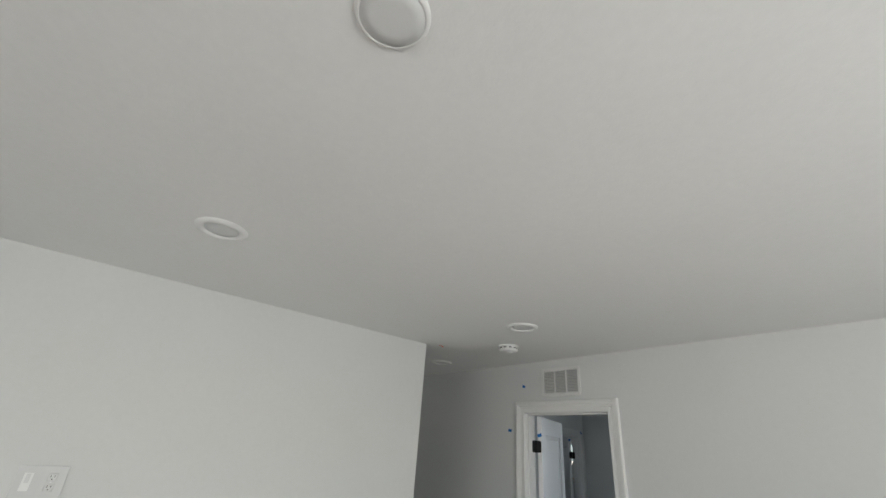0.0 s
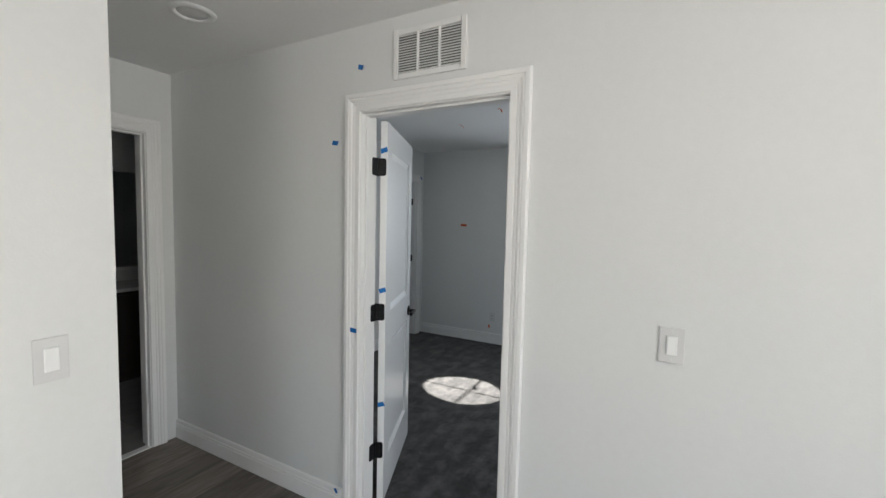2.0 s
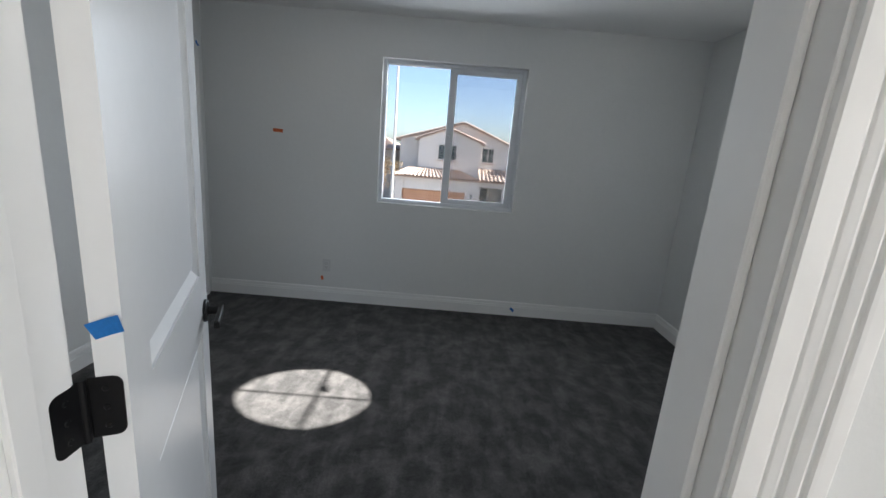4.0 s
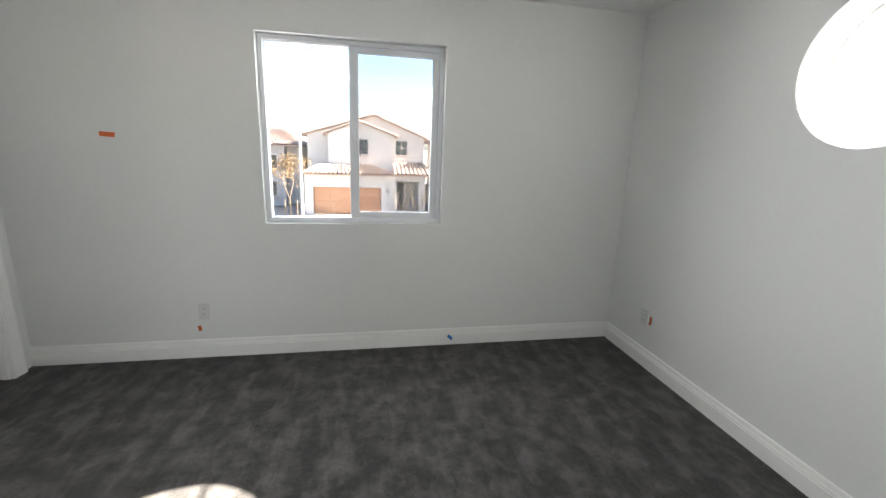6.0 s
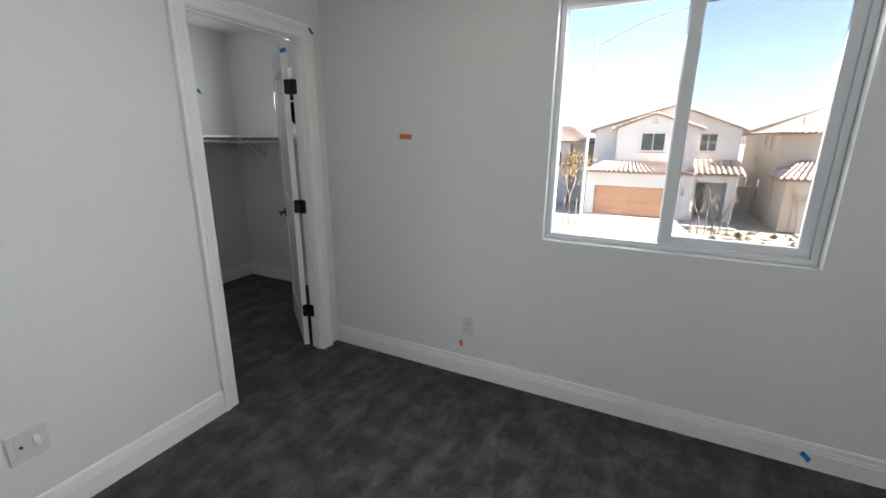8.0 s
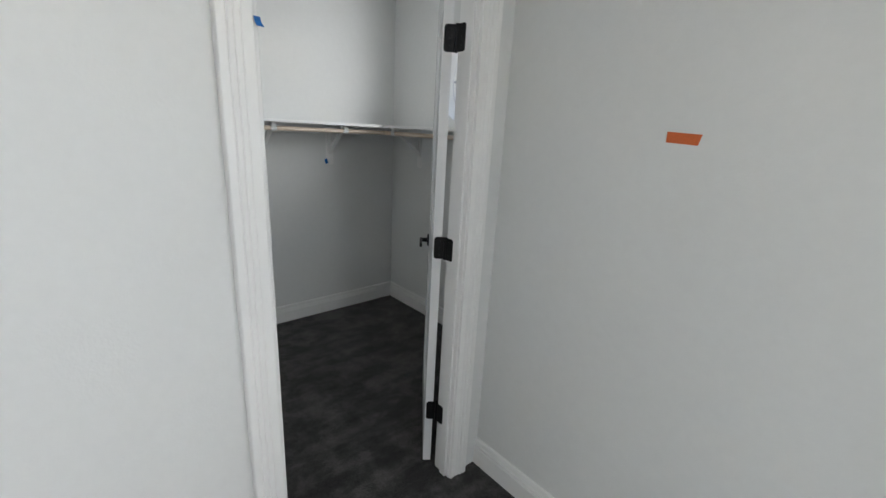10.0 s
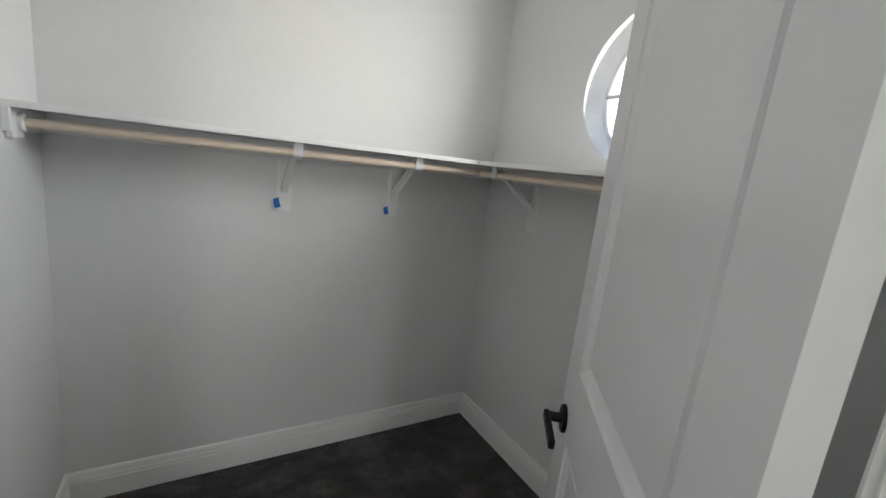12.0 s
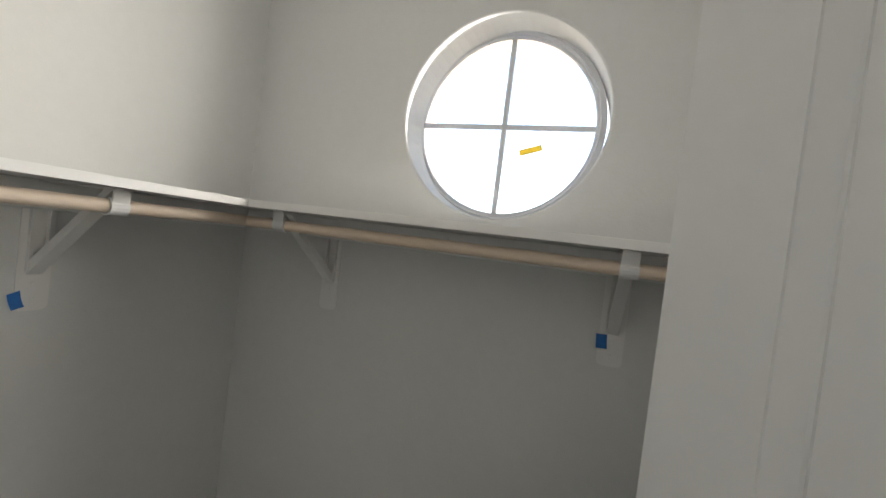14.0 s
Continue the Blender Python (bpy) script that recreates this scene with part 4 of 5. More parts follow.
bm = box(bmesh.new(), CX0 + 0.303, CX1 - 0.001, CY1 - 0.302, CY1 - 0.001, SZ - ST, SZ, 0.0015, 1)
shelf = tagged(part("closet_shelf", bm, SHELF), "white melamine closet shelf below the round window", "shelf", "closet shelves")
part("edge_band", box(bmesh.new(), CX0 + 0.305, CX1 - 0.001, CY1 - 0.3035, CY1 - 0.3015, SZ - ST - 0.0003, SZ + 0.0003, 0.0005, 1), TRIM, shelf)
# wall cleats under the shelves
for x0, x1, y0, y1, w in ((CX0 + 0.0005, CX0 + 0.019, CY0 + 0.02, CY1 - 0.02, "back wall"), (CX0 + 0.02, CX1 - 0.02, CY1 - 0.019, CY1 - 0.0005, "window wall"),
                          (CX0 + 0.02, CX0 + 0.31, CY0 + 0.0005, CY0 + 0.019, "side wall")):
    bm = box(bmesh.new(), x0, x1, y0, y1, SZ - ST - 0.064, SZ - ST - 0.0005, 0.002, 1)
    tagged(part("shelf_cleat", bm, TRIM), "white painted wood cleat under the shelf on the " + w, "cleat")

RX, RY, RZ = CX0 + 0.245, CY1 - 0.245, SZ - 0.055
bm = cyl(bmesh.new(), (RX, CY0 + 0.020, RZ), (RX, RY - 0.004, RZ), 0.0138, seg=28)
tagged(part("closet_rod", bm, ROD, smooth=False), "round bare pine closet rod along the back wall", "closet rod", "closet rods")
bm = cyl(bmesh.new(), (RX - 0.10, RY, RZ - 0.0005), (CX1 - 0.020, RY, RZ - 0.0005), 0.0138, seg=28)
tagged(part("closet_rod", bm, ROD_X, smooth=False), "round bare pine closet rod below the round window", "closet rod", "closet rods")
# rod socket on the side wall
root = thing("rod_socket", Matrix.Translation((RX, CY0, RZ)), "white rod end socket on the closet side wall", "rod socket")
part("block", box(bmesh.new(), -0.035, 0.045, 0.0005, 0.019, -0.045, 0.050, 0.003, 1), TRIM, root)
part("cup", lathe(bmesh.new(), [(0.023, 0.018), (0.024, 0.030), (0.019, 0.034), (0.0155, 0.034), (0.0155, 0.018)], 28, Matrix.Rotation(radians(-90), 4, 'X')), PLASTIC, root)


def round_plate(bm, half, z0, z1, y0, y1, r):
    """A flat plate with rounded lower corners, standing in local x and z."""
    low = [(s * (half - r) + r * math.cos(a), z0 + r + r * math.sin(a)) for s, start in ((-1, 180), (1, 270)) for a in [radians(start + 18 * k) for k in range(6)]]
    outline = low + [(half, z1), (-half, z1)]
    back, front = ([bm.verts.new((x, y, z)) for x, z in outline] for y in (y0, y1))
    bm.faces.new(back)
    bm.faces.new(list(reversed(front)))
    for i in range(len(outline)):
        j = (i + 1) % len(outline)
        bm.faces.new((back[i], back[j], front[j], front[i]))
    return bm


def shelf_bracket(m, label):
    """Local y points out from the wall, z is measured from the shelf's underside."""
    root = thing("shelf_bracket", m, label, "bracket", "shelf and rod brackets")
    hw = 0.016
    part("wall_plate", round_plate(bmesh.new(), 0.030, -0.288, -0.002, 0.0005, 0.003, 0.014), STEEL, root)
    for z in (-0.262, -0.226):
        part("screw", cyl(bmesh.new(), (0.0, 0.003, z), (0.0, 0.0046, z), 0.0042, 0.0034, 12), STEEL, root)
    for s in (-1, 1):
        part("flange", box(bmesh.new(), s * hw - 0.0012, s * hw + 0.0012, 0.002, 0.014, -0.20, -0.004, 0.0006, 1), STEEL, root)
    part("shelf_arm", box(bmesh.new(), -hw, hw, 0.019, 0.268, -0.0045, -0.0008, 0.001, 1), STEEL, root)
    bm = bmesh.new()
    for s in (-1, 1):
        v = [bm.verts.new(p) for p in ((s * 0.0135, 0.003, -0.208), (s * 0.0135, 0.003, -0.180), (s * 0.0135, 0.230, -0.005), (s * 0.0135, 0.255, -0.005))]
        bm.faces.new(v)
    vs = list(bm.verts)
    for i in range(4):
        j = (i + 1) % 4
        bm.faces.new((vs[i], vs[j], vs[4 + j], vs[4 + i]))
    part("brace", bm, STEEL, root)
    # strap and cradle for the rod
    bm = bmesh.new()
    box(bm, -0.0165, 0.0165, 0.258, 0.262, -0.040, -0.0045, 0.0008, 1)
    strap = part("rod_strap", bm, STEEL, root)
    bm = bmesh.new()
    zc = RZ - (SZ - ST)
    n = 14
    loops = []
    for r in (0.0144, 0.0186):
        loops.append([[bm.verts.new((s * 0.0175, 0.245 + r * math.cos(a), zc + r * math.sin(a))) for s in (-1, 1)]
                      for a in [radians(75 - 290 * i / n) for i in range(n + 1)]])
    for i in range(n):
        for lp in loops:
            bm.faces.new((lp[i][0], lp[i + 1][0], lp[i + 1][1], lp[i][1]))
        for s in (0, 1):
            bm.faces.new((loops[0][i][s], loops[0][i + 1][s], loops[1][i + 1][s], loops[1][i][s]))
    part("cradle", bm, STEEL, strap)
    return root


BR = "white enamelled steel shelf and rod bracket on the closet "
east = Matrix.Rotation(radians(-90), 4, 'Z')
south = Matrix.Rotation(radians(180), 4, 'Z')
for y in (3.022, 3.516):
    shelf_bracket(Matrix.Translation((CX0, y, SZ - ST)) @ east, BR + "back wall")
for x in (-3.165, -2.325):
    shelf_bracket(Matrix.Translation((x, CY1, SZ - ST)) @ south, BR + "window wall")
blue_tape((CX0 + 0.0055, 2.992, 1.218), "east", 80, 0.04, 31, "a shelf bracket's wall plate", 0.038, 0.024)
blue_tape((CX0 + 0.0055, 3.486, 1.208), "east", 80, 0.02, 32, "a shelf bracket's wall plate", 0.034, 0.022)
blue_tape((-2.348, CY1 - 0.0055, 1.243), "south", 85, 0.02, 33, "a shelf bracket's wall plate", 0.034, 0.026)


# ---- bathroom seen from the hall ----
root = thing("bathroom_vanity", Matrix.Identity(4), "dark wood bathroom vanity with a white top and backsplash", "vanity")
part("cabinet", box(bmesh.new(), -3.498, -2.98, -0.35, 1.2, 0.0, 0.83, 0.003, 1), VANITY, root)
for k in range(3):
    y = -0.33 + k * 0.51
    d = part("door", box(bmesh.new(), -2.979, -2.96, y, y + 0.49, 0.12, 0.80, 0.004, 2), VANITY, root)
    part("pull", box(bmesh.new(), -2.959, -2.945, y + 0.42, y + 0.43, 0.60, 0.72, 0.003, 1), BLACK, d)
part("top", box(bmesh.new(), -3.498, -2.94, -0.37, 1.22, 0.831, 0.862, 0.004, 2), STONE, root)
part("backsplash", box(bmesh.new(), -3.498, -3.478, -0.37, 1.22, 0.863, 0.965, 0.003, 1), STONE, root)
ob = part("wall_mirror", box(bmesh.new(), -3.4985, -3.492, -0.25, 1.1, 1.0, 1.95, 0.001, 1), MIRROR)
tagged(ob, "large frameless mirror on the dark bathroom wall", "mirror")

# ---- floor pieces ----
def plank_floor():
    base = bpy.data.objects.new("hall_floor", None)
    scene.collection.objects.link(base)
    tagged(base, "grey-brown wood-look plank floor in the loft and hall", "floor", kind="structure")
    w, L = 0.182, 1.22
    mesh = box(bmesh.new(), 0.0006, w - 0.0006, 0.0008, L - 0.0008, -0.012, 0.0, 0.0012, 1)
    data = bpy.data.meshes.new("plank")
    bmesh.ops.recalc_face_normals(mesh, faces=mesh.faces)
    mesh.to_mesh(data)
    mesh.free()
    data.materials.append(PLANK)
    rng = random.Random(5)
    cols = [(-1.6 + i * w) for i in range(int(6.3 / w) + 1)]
    for i, x in enumerate(cols):
        hall = x < -0.14 - w
        y = (-0.974 if hall else -6.0) - rng.uniform(0, L)
        top, low = 0.034, (-0.974 if hall else -6.0)
        while y < top:
            a, b = max(y, low), min(y + L, top if -0.1 < x < 0.75 else 0.0)
            if b - a > 0.05:
                ob = new("plank", data)
                ob.parent = base
                ob.location = (x, a, 0)
                ob.scale = (1, (b - a) / L, 1)
            y += L


def bath_floor():
    base = bpy.data.objects.new("bath_floor", None)
    scene.collection.objects.link(base)
    tagged(base, "grey tiled bathroom floor", "floor", kind="structure")
    mesh = box(bmesh.new(), 0.001, 0.301, 0.001, 0.601, -0.012, 0.002, 0.0015, 1)
    data = bpy.data.meshes.new("tile")
    bmesh.ops.recalc_face_normals(mesh, faces=mesh.faces)
    mesh.to_mesh(data)
    mesh.free()
    data.materials.append(BATH_TILE)
    for i in range(6):
        for j in range(5):
            ob = new("tile", data)
            ob.parent = base
            ob.location = (-3.46 + i * 0.304, -1.29 + j * 0.604, 0)
    bm = box(bmesh.new(), -1.655, -1.598, D3[0], D3[1], -0.006, 0.005, 0.003, 1)
    tagged(part("threshold", bm, TRIM), "pale transition strip at the bathroom doorway", "threshold", kind="structure")


plank_floor()
bath_floor()
bm = box(bmesh.new(), D1[0], D1[1], 0.030, 0.040, -0.008, 0.004, 0.002, 1)
tagged(part("threshold", bm, TRIM), "thin transition strip between planks and carpet", "threshold", kind="structure")


# ---- outside: ground, street and the houses across it ----
GZ = -3.55


def sheet(name, x0, x1, y0, y1, z0, z1, mat, label, category, bevel=0.0):
    ob = part(name, box(bmesh.new(), x0, x1, y0, y1, z0, z1, bevel, 2), mat)
    return tagged(ob, label, category, kind="structure")


bm = bmesh.new()
bm.faces.new([bm.verts.new(p) for p in ((-900, -900, GZ - 0.05), (900, -900, GZ - 0.05), (900, 900, GZ - 0.05), (-900, 900, GZ - 0.05))])
tagged(part("ground", bm, DESERT), "sandy desert ground reaching the horizon", "ground", kind="structure")
sheet("road", -90, 90, 11.0, 20.0, GZ - 0.2, GZ - 0.02, ASPHALT, "grey asphalt residential street", "road")
sheet("pavement", -90, 90, 20.16, 21.6, GZ - 0.2, GZ + 0.10, CONCRETE, "pale concrete footpath across the street", "pavement", 0.01)
sheet("pavement", -90, 90, 9.4, 10.84, GZ - 0.2, GZ + 0.10, CONCRETE, "pale concrete footpath below the house", "pavement", 0.01)
sheet("kerb", -90, 90, 20.0, 20.155, GZ - 0.2, GZ + 0.105, CONCRETE, "rounded concrete kerb across the street", "kerb", 0.03)
sheet("kerb", -90, 90, 10.845, 11.0, GZ - 0.2, GZ + 0.105, CONCRETE, "rounded concrete kerb below the house", "kerb", 0.03)
sheet("driveway", -3.5, 2.4, 21.605, 31.6, GZ - 0.2, GZ + 0.03, CONCRETE, "bright concrete driveway of the house opposite", "driveway", 0.01)
sheet("driveway", 8.0, 14.0, 21.605, 31.0, GZ - 0.2, GZ + 0.03, CONCRETE, "bright concrete driveway of the tan house", "driveway", 0.01)
sheet("entry_path", 2.405, 5.2, 29.6, 33.0, GZ - 0.2, GZ + 0.06, CONCRETE, "concrete path to the entry porch", "path", 0.01)


def tile_roof(parent, a, b, c, d, name="roof"):
    """Barrel tiles on a slope: a, b along the eave, d, c along the ridge above them."""
    a, b, c, d = (Vector(p) for p in (a, b, c, d))
    width = max((b - a).length, (c - d).length)
    rise = ((d + c) / 2 - (a + b) / 2).length
    nu, nv = max(2, int(width / 0.30)), max(2, int(rise / 0.38))
    n = (b - a).cross(d - a).normalized()
    if n.z < 0:
        n = -n
    bm = bmesh.new()
    steps = 6
    grid = []
    for j in range(nv):
        for e in (0, 1):
            v = (j + e * 0.999) / nv
            row = []
            for i in range(nu * steps + 1):
                u = i / (nu * steps)
                p = (a.lerp(b, u)).lerp(d.lerp(c, u), v)
                ph = (i % steps) / steps
                lift = 0.085 * max(0.0, math.sin(math.pi * min(1, ph / 0.66))) + (0.035 if e == 0 else 0.0)
                row.append(bm.verts.new(p + n * (0.03 + lift)))
            grid.append(row)
    for r0, r1 in zip(grid, grid[1:]):
        for i in range(len(r0) - 1):
            bm.faces.new((r0[i], r0[i + 1], r1[i + 1], r1[i]))
    roof = part(name, bm, TILE, parent, "clay barrel tile roof")
    bm = bmesh.new()
    v = [bm.verts.new(p) for p in (a, b, c, d)] + [bm.verts.new(p - Vector((0, 0, 0.09))) for p in (a, b, c, d)]
    for q in ((0, 1, 2, 3), (4, 5, 6, 7), (0, 1, 5, 4), (1, 2, 6, 5), (2, 3, 7, 6), (3, 0, 4, 7)):
        bm.faces.new([v[i] for i in q])
    part("eave", bm, FASCIA, roof)
    return roof


def far_window(parent, x0, x1, z0, z1, y, grid=(1, 1)):
    """On a wall that faces south (-y)."""
    w = part("window", box(bmesh.new(), x0, x1, y - 0.015, y + 0.02, z0, z1), FAR_GLASS, parent)
    t = 0.10
    bm = bmesh.new()
    for p, q, r, s in ((x0 - t, x0, z0 - t, z1 + t), (x1, x1 + t, z0 - t, z1 + t), (x0, x1, z0 - t, z0), (x0, x1, z1, z1 + t)):
        box(bm, p, q, y - 0.06, y, r, s, 0.01, 1)
    part("frame", bm, FAR_TRIM, w)
    part("sill", box(bmesh.new(), x0 - 0.16, x1 + 0.16, y - 0.10, y, z0 - t - 0.06, z0 - t, 0.01, 1), FASCIA, w)
    bm = bmesh.new()
    for k in range(1, grid[0] + 1):
        x = x0 + (x1 - x0) * k / (grid[0] + 1)
        box(bm, x - 0.025, x + 0.025, y - 0.035, y - 0.012, z0, z1)
    for k in range(1, grid[1] + 1):
        z = z0 + (z1 - z0) * k / (grid[1] + 1)
        box(bm, x0, x1, y - 0.032, y - 0.012, z - 0.02, z + 0.02)
    part("muntin", bm, FAR_TRIM, w)


def gable_block(bm, x0, x1, y0, y1, z0, ze, zp, xp):
    """A storey block with a gable front and back."""
    f = [(x0, z0), (x1, z0), (x1, ze), (xp, zp), (x0, ze)]
    a = [bm.verts.new((x, y0, z)) for x, z in f]
    b = [bm.verts.new((x, y1, z)) for x, z in f]
    bm.faces.new(a)
    bm.faces.new(list(reversed(b)))
    for i in range(5):
        bm.faces.new((a[i], a[(i + 1) % 5], b[(i + 1) % 5], b[i]))
    return bm


def garage(parent, x0, x1, z0, z1, y, mat):
    g = part("garage_door", box(bmesh.new(), x0, x1, y + 0.10, y + 0.14, z0, z1), mat, parent)
    for r in range(4):
        for c in range(4):
            w, h = (x1 - x0) / 4, (z1 - z0) / 4
            bm = box(bmesh.new(), x0 + c * w + 0.06, x0 + (c + 1) * w - 0.06, y + 0.08, y + 0.099, z0 + r * h + 0.05, z0 + (r + 1) * h - 0.05, 0.012, 1)
            part("panel", bm, mat, g)
    bm = bmesh.new()
    for p, q, r, s in ((x0 - 0.12, x0, z0, z1 + 0.14), (x1, x1 + 0.12, z0, z1 + 0.14), (x0, x1, z1, z1 + 0.14)):
        box(bm, p, q, y - 0.04, y + 0.14, r, s, 0.01, 1)
    part("garage_frame", bm, FASCIA if mat is GARAGE else FAR_TRIM, g)


def house_opposite():
    root = thing("house", Matrix.Translation((0, 0, 0)), "off-white stucco two-storey house with tile roofs and a tan garage door", "house")
    Y = 31.6
    # garage storey, with the garage opening cut through its front
    put = lambda u, v, w: (u, w, v)
    bm = bmesh.new()
    slab_cells(bm, [-3.6, -3.0, 1.85, 2.85], [GZ, -1.52, -0.45], lambda u, v: not (-3.0 < u < 1.85 and v < -1.52), Y, Y + 0.3, put)
    box(bm, -3.6, -3.45, Y + 0.3, Y + 12, GZ, -0.45)
    box(bm, 2.7, 2.85, Y + 0.3, Y + 3.0, GZ, -0.45)
    part("garage_wall", bm, STUCCO, root)
    garage(root, -3.0, 1.85, GZ + 0.03, -1.52, Y + 0.1, GARAGE)
    # porch
    bm = bmesh.new()
    slab_cells(bm, [2.85, 3.05, 4.75, 5.25], [GZ, -1.05, -0.45], lambda u, v: not (3.05 < u < 4.75 and v < -1.05), Y + 0.6, Y + 0.9, put)
    box(bm, 2.85, 5.25, Y + 2.4, Y + 2.6, GZ, -0.45)
    box(bm, 5.05, 5.25, Y + 0.9, Y + 12, GZ, -0.45)
    part("porch_wall", bm, STUCCO, root)
    d = part("entry_door", box(bmesh.new(), 2.95, 3.75, Y + 2.34, Y + 2.40, GZ + 0.08, -1.25, 0.01, 1), FAR_DOOR, root)
    part("pull", box(bmesh.new(), 3.62, 3.66, Y + 2.30, Y + 2.34, -2.75, -2.15, 0.01, 1), POLE, d)
    # upper storey: front gable and the main gable behind it
    part("front_gable", gable_block(bmesh.new(), -1.95, 2.75, Y + 0.9, Y + 4.0, -0.4, 2.30, 3.12, 0.25), STUCCO, root)
    part("main_block", gable_block(bmesh.new(), -3.55, 5.25, Y + 2.2, Y + 12, -0.45, 2.22, 3.66, 1.45), STUCCO, root)
    far_window(root, -0.42, 0.92, 0.86, 1.92, Y + 0.9, (1, 0))
    far_window(root, 3.05, 3.95, 0.86, 1.92, Y + 2.2, (1, 1))
    # attic vents
    for x, z in ((0.14, 2.62), (0.36, 2.62), (0.25, 2.80)):
        part("attic_vent", cyl(bmesh.new(), (x, Y + 0.91, z), (x, Y + 0.86, z), 0.065, seg=12), FASCIA, root)
    # roofs
    F, B = Y + 0.72, Y + 4.2
    tile_roof(root, (-2.3, F, 2.20), (-2.3, B, 2.20), (0.25, B, 3.18), (0.25, F, 3.18))
    tile_roof(root, (3.1, F, 2.20), (3.1, B, 2.20), (0.25, B, 3.18), (0.25, F, 3.18))
    F, B = Y + 2.0, Y + 12.4
    tile_roof(root, (-3.95, F, 2.10), (-3.95, B, 2.10), (1.45, B, 3.75), (1.45, F, 3.75))
    tile_roof(root, (5.65, F, 2.10), (5.65, B, 2.10), (1.45, B, 3.75), (1.45, F, 3.75))
    tile_roof(root, (-3.75, Y - 0.45, -0.55), (2.95, Y - 0.45, -0.55), (1.2, Y + 0.9, 0.05), (-2.6, Y + 0.9, 0.05))
    tile_roof(root, (2.75, Y + 0.15, -0.55), (5.55, Y + 0.15, -0.55), (5.4, Y + 2.2, 0.25), (2.75, Y + 2.2, 0.25))
    part("wall_lamp", box(bmesh.new(), 2.25, 2.40, Y - 0.14, Y, -1.9, -1.6, 0.02, 1), FAR_DOOR, root)


def tan_house():
    root = thing("house", Matrix.Identity(4), "tan stucco two-storey house with tile roofs and a white garage door", "house")
    X, Y = 7.15, 33.2
    part("main_block", box(bmesh.new(), X, X + 11, Y, Y + 11, GZ, 1.98), STUCCO_TAN, root)
    put = lambda u, v, w: (u, w, v)
    bm = bmesh.new()
    slab_cells(bm, [X + 0.1, 8.75, 13.3, 14.4], [GZ, -1.5, -0.6], lambda u, v: not (8.75 < u < 13.3 and v < -1.5), 30.6, 30.9, put)
    box(bm, X + 0.1, X + 0.3, 30.9, Y, GZ, -0.6)
    part("garage_wall", bm, STUCCO_TAN, root)
    garage(root, 8.75, 13.3, GZ + 0.03, -1.5, 30.7, GARAGE_WHITE)
    e = 0.45
    tile_roof(root, (X - e, Y - e, 1.93), (X + 11 + e, Y - e, 1.93), (X + 7.5, Y + 5.5, 3.75), (X + 3.6, Y + 5.5, 3.75))
    tile_roof(root, (X - e, Y + 11 + e, 1.93), (X - e, Y - e, 1.93), (X + 3.6, Y + 5.5, 3.75), (X + 3.6, Y + 5.5, 3.75))
    tile_roof(root, (X - 0.2, 30.2, -0.6), (14.7, 30.2, -0.6), (13.2, Y, 0.35), (X + 1.3, Y, 0.35))
    tile_roof(root, (X - 0.2, Y, -0.6), (X - 0.2, 30.2, -0.6), (X + 1.3, Y, 0.35), (X + 1.3, Y, 0.35))
    # windows in the side wall
    for y, z0, z1, w in ((34.6, 0.9, 1.9, 0.7), (36.6, 0.9, 1.9, 0.7), (38.6, -0.6, 0.5, 0.6), (36.4, -2.6, -1.1, 0.8), (40.5, -2.4, -1.2, 0.8)):
        win = part("window", box(bmesh.new(), X - 0.02, X + 0.02, y, y + w, z0, z1), FAR_GLASS, root)
        bm = bmesh.new()
        for p, q, r, s in ((y - 0.09, y, z0 - 0.09, z1 + 0.09), (y + w, y + w + 0.09, z0 - 0.09, z1 + 0.09), (y, y + w, z0 - 0.09, z0), (y, y + w, z1, z1 + 0.09)):
            box(bm, X - 0.06, X, p, q, r, s, 0.01, 1)
        part("frame", bm, FAR_TRIM, win)
    part("wall_lamp", box(bmesh.new(), 8.3, 8.45, 30.46, 30.6, -1.75, -1.45, 0.02, 1), FAR_DOOR, root)
    part("vent_pipe", cyl(bmesh.new(), (X + 1.2, Y + 1.2, 2.2), (X + 1.2, Y + 1.2, 2.95), 0.06, seg=10), FASCIA, root)


def grey_house():
    root = thing("house", Matrix.Identity(4), "pale grey two-storey house with a low tile roof further along", "house")
    Y = 36.0
    part("main_block", box(bmesh.new(), -13.5, -5.6, Y, Y + 10, GZ, 1.35), STUCCO_GREY, root)
    part("wing", box(bmesh.new(), -5.599, -4.5, Y + 1.2, Y + 10, GZ, 1.30), STUCCO, root)
    tile_roof(root, (-13.9, Y - 0.4, 1.3), (-4.2, Y - 0.4, 1.3), (-6.6, Y + 5, 2.6), (-12, Y + 5, 2.6))
    tile_roof(root, (-4.2, Y - 0.4, 1.3), (-4.2, Y + 10.4, 1.3), (-6.6, Y + 5, 2.6), (-6.6, Y + 5, 2.6))
    far_window(root, -7.1, -6.2, -0.5, 0.5, Y, (1, 0))
    far_window(root, -7.2, -6.3, -2.7, -1.6, Y, (1, 0))
    part("garage_door", box(bmesh.new(), -12.8, -8.2, Y - 0.05, Y - 0.001, GZ, -1.4, 0.02, 1), GARAGE_WHITE, root)


house_opposite()
tan_house()
grey_house()

# low garden wall between the houses
for x0, x1, y in ((5.27, 7.14, 38.0), (-4.4, -3.62, 38.0)):
    tagged(part("garden_wall", box(bmesh.new(), x0, x1, y, y + 0.2, GZ - 0.1, -1.7, 0.02, 1), STUCCO_TAN), "tan block garden wall between two houses", "wall", kind="structure")

